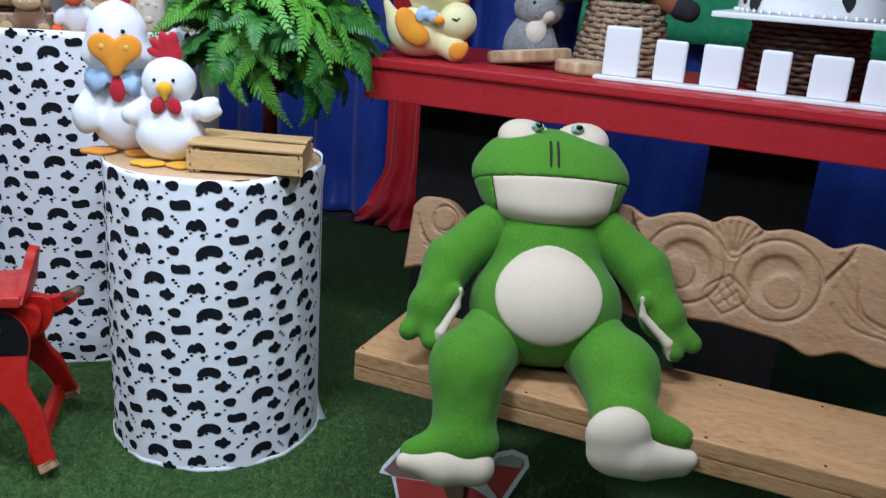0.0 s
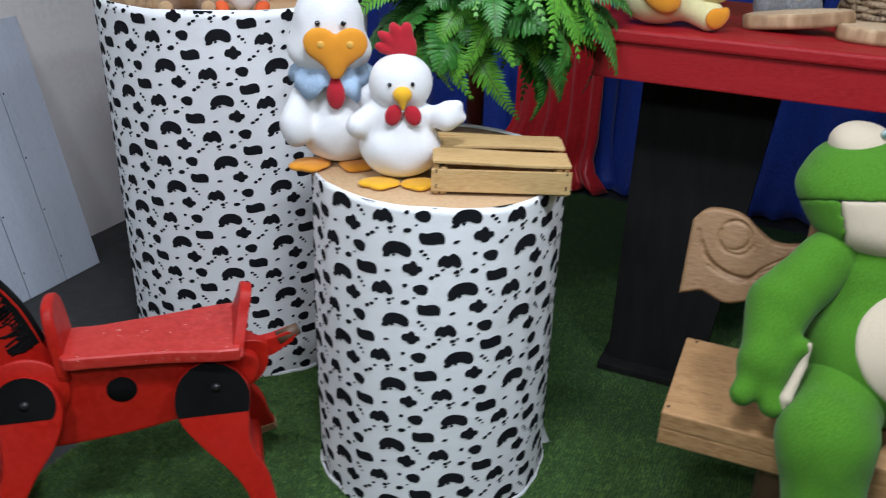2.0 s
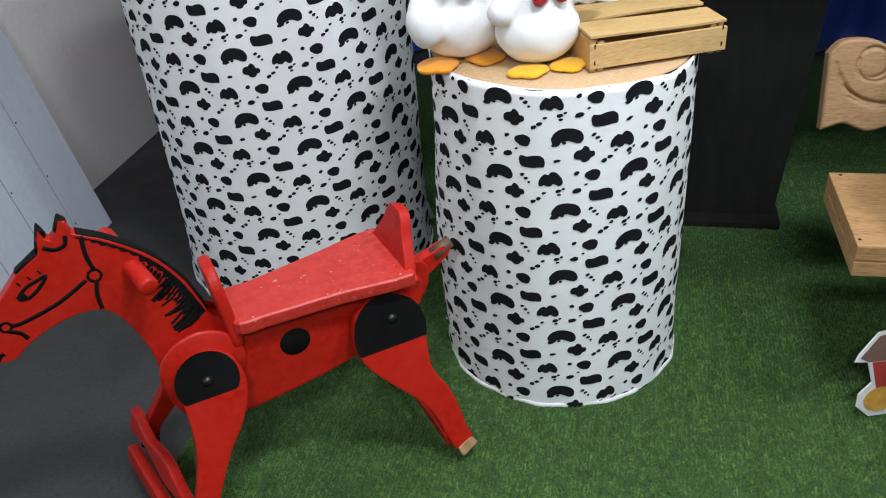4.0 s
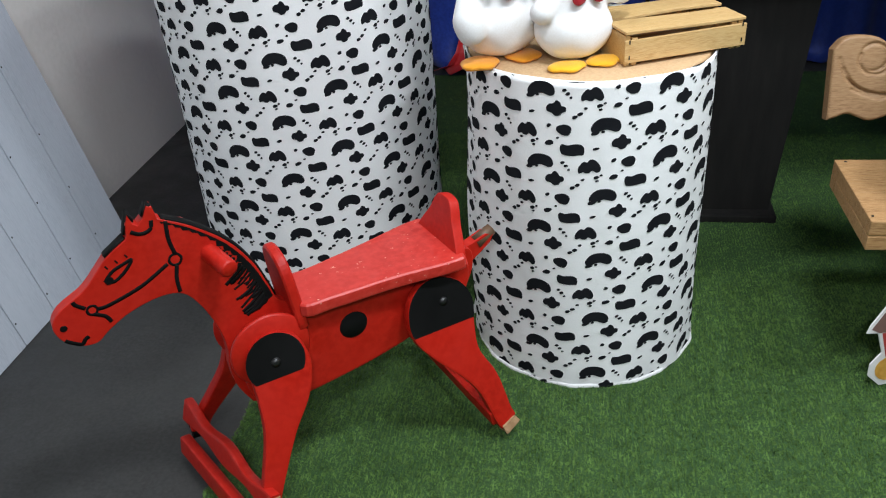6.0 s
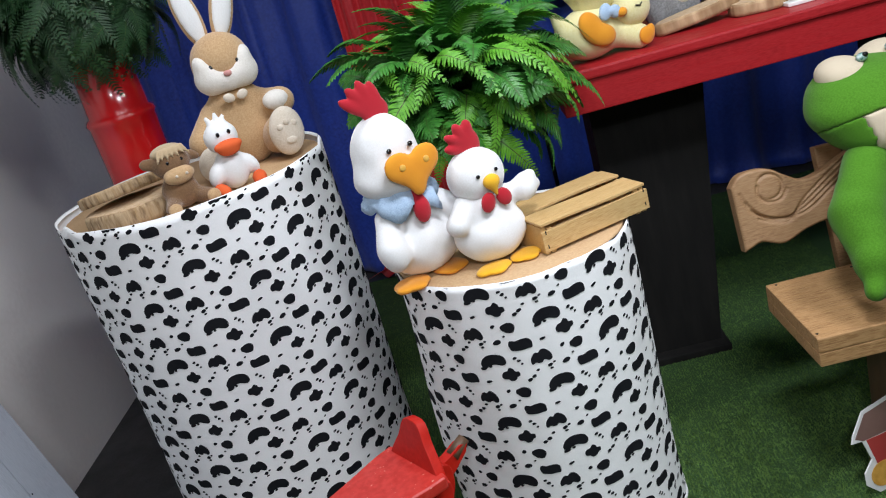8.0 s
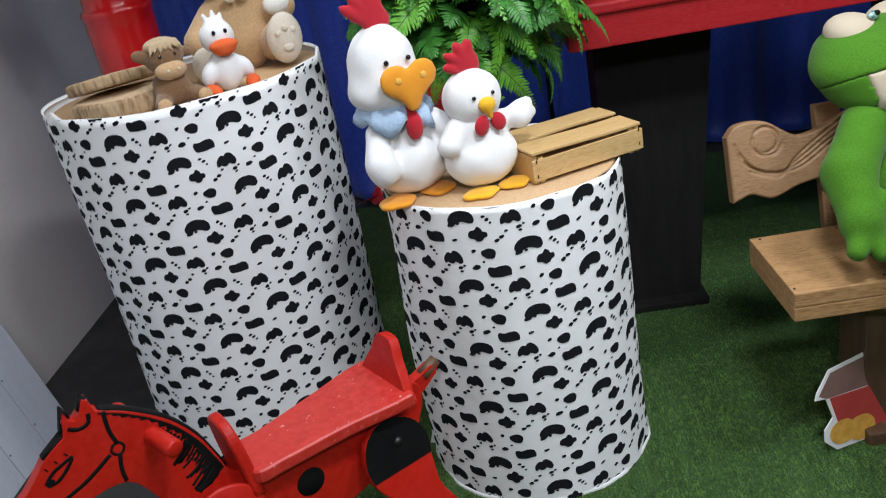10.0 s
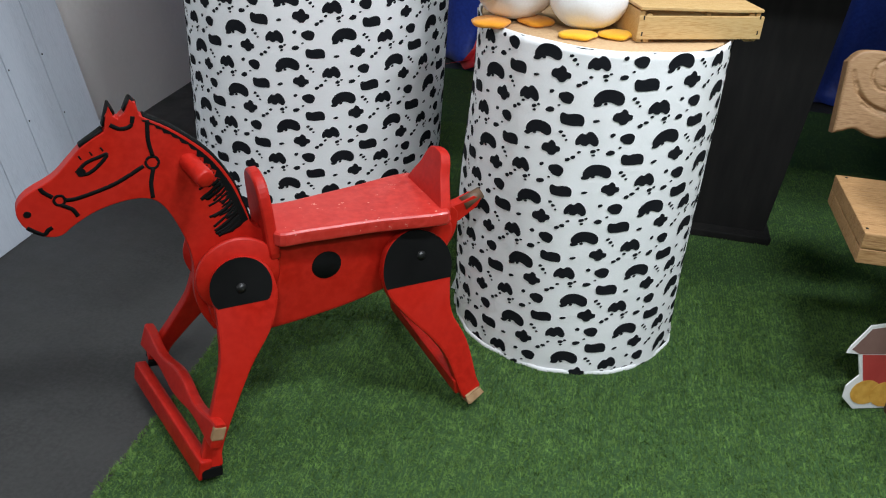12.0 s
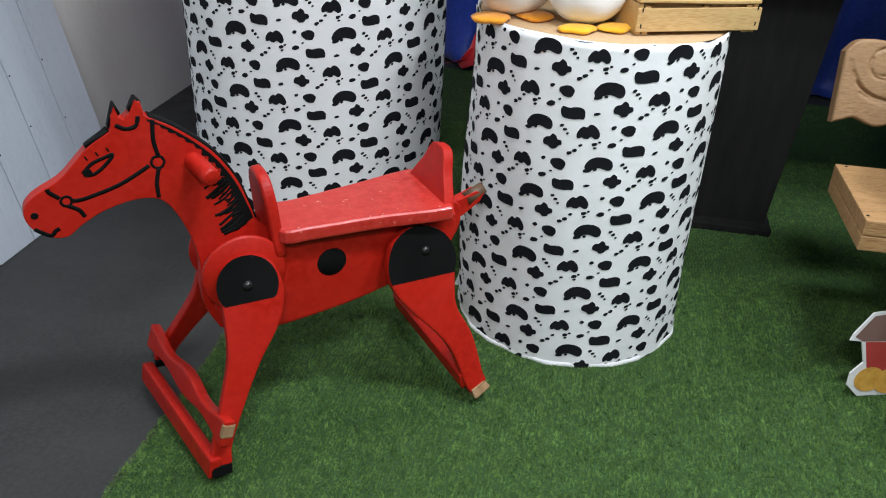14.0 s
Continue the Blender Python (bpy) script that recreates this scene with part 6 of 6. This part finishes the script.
def plant(name, m, label, fronds, shapes, part_name="frond"):
    """A bunch of fronds from one heart. fronds: (turn, rise, roll, size, which shape)."""
    t = thing(name, m, label, "plant")
    for turn, rise, roll, size, which in fronds:
        ob = part(part_name, shapes[which], None, t)
        ob.matrix_local = pose(0.02 * math.cos(radians(turn)), 0.02 * math.sin(radians(turn)), 0, roll, -rise, turn) @ Matrix.Scale(size, 4)
    return t


def pot(t, r, h, material):
    part("pot", lathe([(r * 0.72, -h), (r * 0.75, -h + 0.01), (r * 0.97, -0.03), (r * 1.05, -0.03), (r * 1.05, 0.0), (r * 0.9, 0.0), (r * 0.88, -0.02), (0.01, -0.02)], 36), material, t, "round plant pot", True)


FERN = [frond_mesh("frond_a", 0.44, 0.078, 1.0, 30, M["leaf"], 1), frond_mesh("frond_b", 0.38, 0.064, 1.3, 28, M["leaf_light"], 2), frond_mesh("frond_c", 0.34, 0.090, 0.8, 20, M["leaf"], 3, 0.9), frond_mesh("frond_d", 0.46, 0.062, 1.5, 34, M["leaf_light"], 4)]
rng = random.Random(21)
rows = []
for k in range(150):
    ring = k / 150
    rows.append(((k * 137.5) % 360, 78 - 118 * ring + rng.uniform(-14, 14), rng.uniform(-45, 45), rng.uniform(0.74, 1.18), rng.choice((0, 0, 1, 2, 2, 3))))
for k in range(34):
    rows.append((rng.uniform(215, 335), rng.uniform(-35, 45), rng.uniform(-45, 45), rng.uniform(0.7, 1.05), rng.choice((0, 1, 2, 2, 3))))
for k in range(16):
    rows.append((rng.uniform(-50, 30), rng.uniform(-20, 35), rng.uniform(-45, 45), rng.uniform(0.95, 1.2), rng.choice((0, 1, 3))))
fern = plant("fern", pose(-0.525, 2.80, 1.21, 0, 0, 0), "lush green artificial fern in a pot behind the low drum", rows, FERN)
pot(fern, 0.055, 0.16, M["pole_red"])
stand = thing("plant_stand", pose(-0.525, 2.80, 0, 0, 0, 0), "slim dark red stand that carries the fern", "plant stand")
part("column", lathe([(0.024, 0.026), (0.026, 0.03), (0.028, 0.04), (0.024, 1.02), (0.05, 1.03), (0.05, 1.05)], 32), M["pole_red"], stand, "", True)

part("foot", box(0.07, 0.26, 0.02, (0.02, 0.10, 0.016), 0.004, (0, 0, -20)), M["pole_red"], stand)

rows = []
for k in range(46):
    ring = k / 46
    rows.append(((k * 137.5) % 360, 75 - 85 * ring + rng.uniform(-10, 10), rng.uniform(-35, 35), rng.uniform(0.62, 0.85), rng.choice((0, 0, 1, 2, 3))))
fern2 = plant("fern", on_table(0.46, 0.50, 1.45), "green artificial fern in a blue pot on the red table", rows, FERN)
pot(fern2, 0.095, 0.278, M["pot_blue"])

PALM = [frond_mesh("palm_frond_a", 0.62, 0.115, 1.5, 42, M["leaf_dark"], 7, 0.5), frond_mesh("palm_frond_b", 0.56, 0.100, 1.9, 40, M["leaf_dark"], 8, 0.5), frond_mesh("palm_frond_c", 0.50, 0.090, 1.7, 38, M["leaf_mid"], 9, 0.5)]
rows = []
for k in range(150):
    ring = k / 150
    rows.append(((k * 137.5) % 360, 66 - 105 * ring + rng.uniform(-10, 10), rng.uniform(-50, 50), rng.uniform(0.50, 0.78), rng.choice((0, 0, 1, 1, 2, 2))))
for k in range(170):
    rows.append((rng.uniform(150, 330), rng.uniform(-48, 40), rng.uniform(-60, 60), rng.uniform(0.50, 0.80), rng.choice((0, 1, 1, 2))))
palm = plant("palm", pose(-1.335, 3.86, 1.74, 0, 0, 0), "dark green artificial palm in a tall glossy red jar", rows, PALM)
part("jar", lathe([(0.080, -1.734), (0.085, -1.72), (0.100, -1.53), (0.112, -1.08), (0.118, -0.68), (0.120, -0.46), (0.122, -0.40), (0.128, -0.388), (0.122, -0.374), (0.110, -0.365), (0.108, -0.25), (0.112, -0.13), (0.122, -0.09), (0.114, -0.09), (0.098, -0.14), (0.01, -0.14)], 48), M["vase_red"], palm, "glossy red glazed jar", True)

# ---- printed green cloth on the curtain ----


def green_cloth():
    t = thing("wall_cloth", room_pose(3.50, 0.95, 0), "green printed party cloth hung before the blue curtain", "cloth")
    nx, nz = 30, 16
    verts, faces = [], []
    for j in range(nz + 1):
        for i in range(nx + 1):
            verts.append((2.4 * (i / nx - 0.5), 0.006 * math.sin(i * 0.7) + 0.004 * math.sin(j + i * 0.3), 1.20 + 1.25 * j / nz))
    for j in range(nz):
        for i in range(nx):
            a = j * (nx + 1) + i
            faces.append((a, a + 1, a + nx + 2, a + nx + 1))
    ob = part("sheet", mesh_of("sheet", verts, faces, [M["green_cloth"]]), None, t)
    th = ob.modifiers.new("thickness", "SOLIDIFY")
    th.thickness = 0.002
    part("tan_shape", move(plate([(p[0], p[1]) for p in spline([(0.3, 1.30), (0.5, 1.32), (0.6, 1.5), (0.5, 1.68), (0.32, 1.62), (0.22, 1.45)], 5)], 0.002, 0), Matrix.Translation((0, -0.022, 0))), M["kraft"], t, "printed tan shape")
    part("rail", tube([(-1.3, 0.01, 2.46), (1.3, 0.01, 2.46)], 0.012, 10), M["steel"], t, "", True)
    for x in (-1.25, 1.25):
        part("upright", tube([(x, 0.03, 0.0), (x, 0.03, 2.46)], 0.012, 10), M["steel"], t, "", True)


green_cloth()
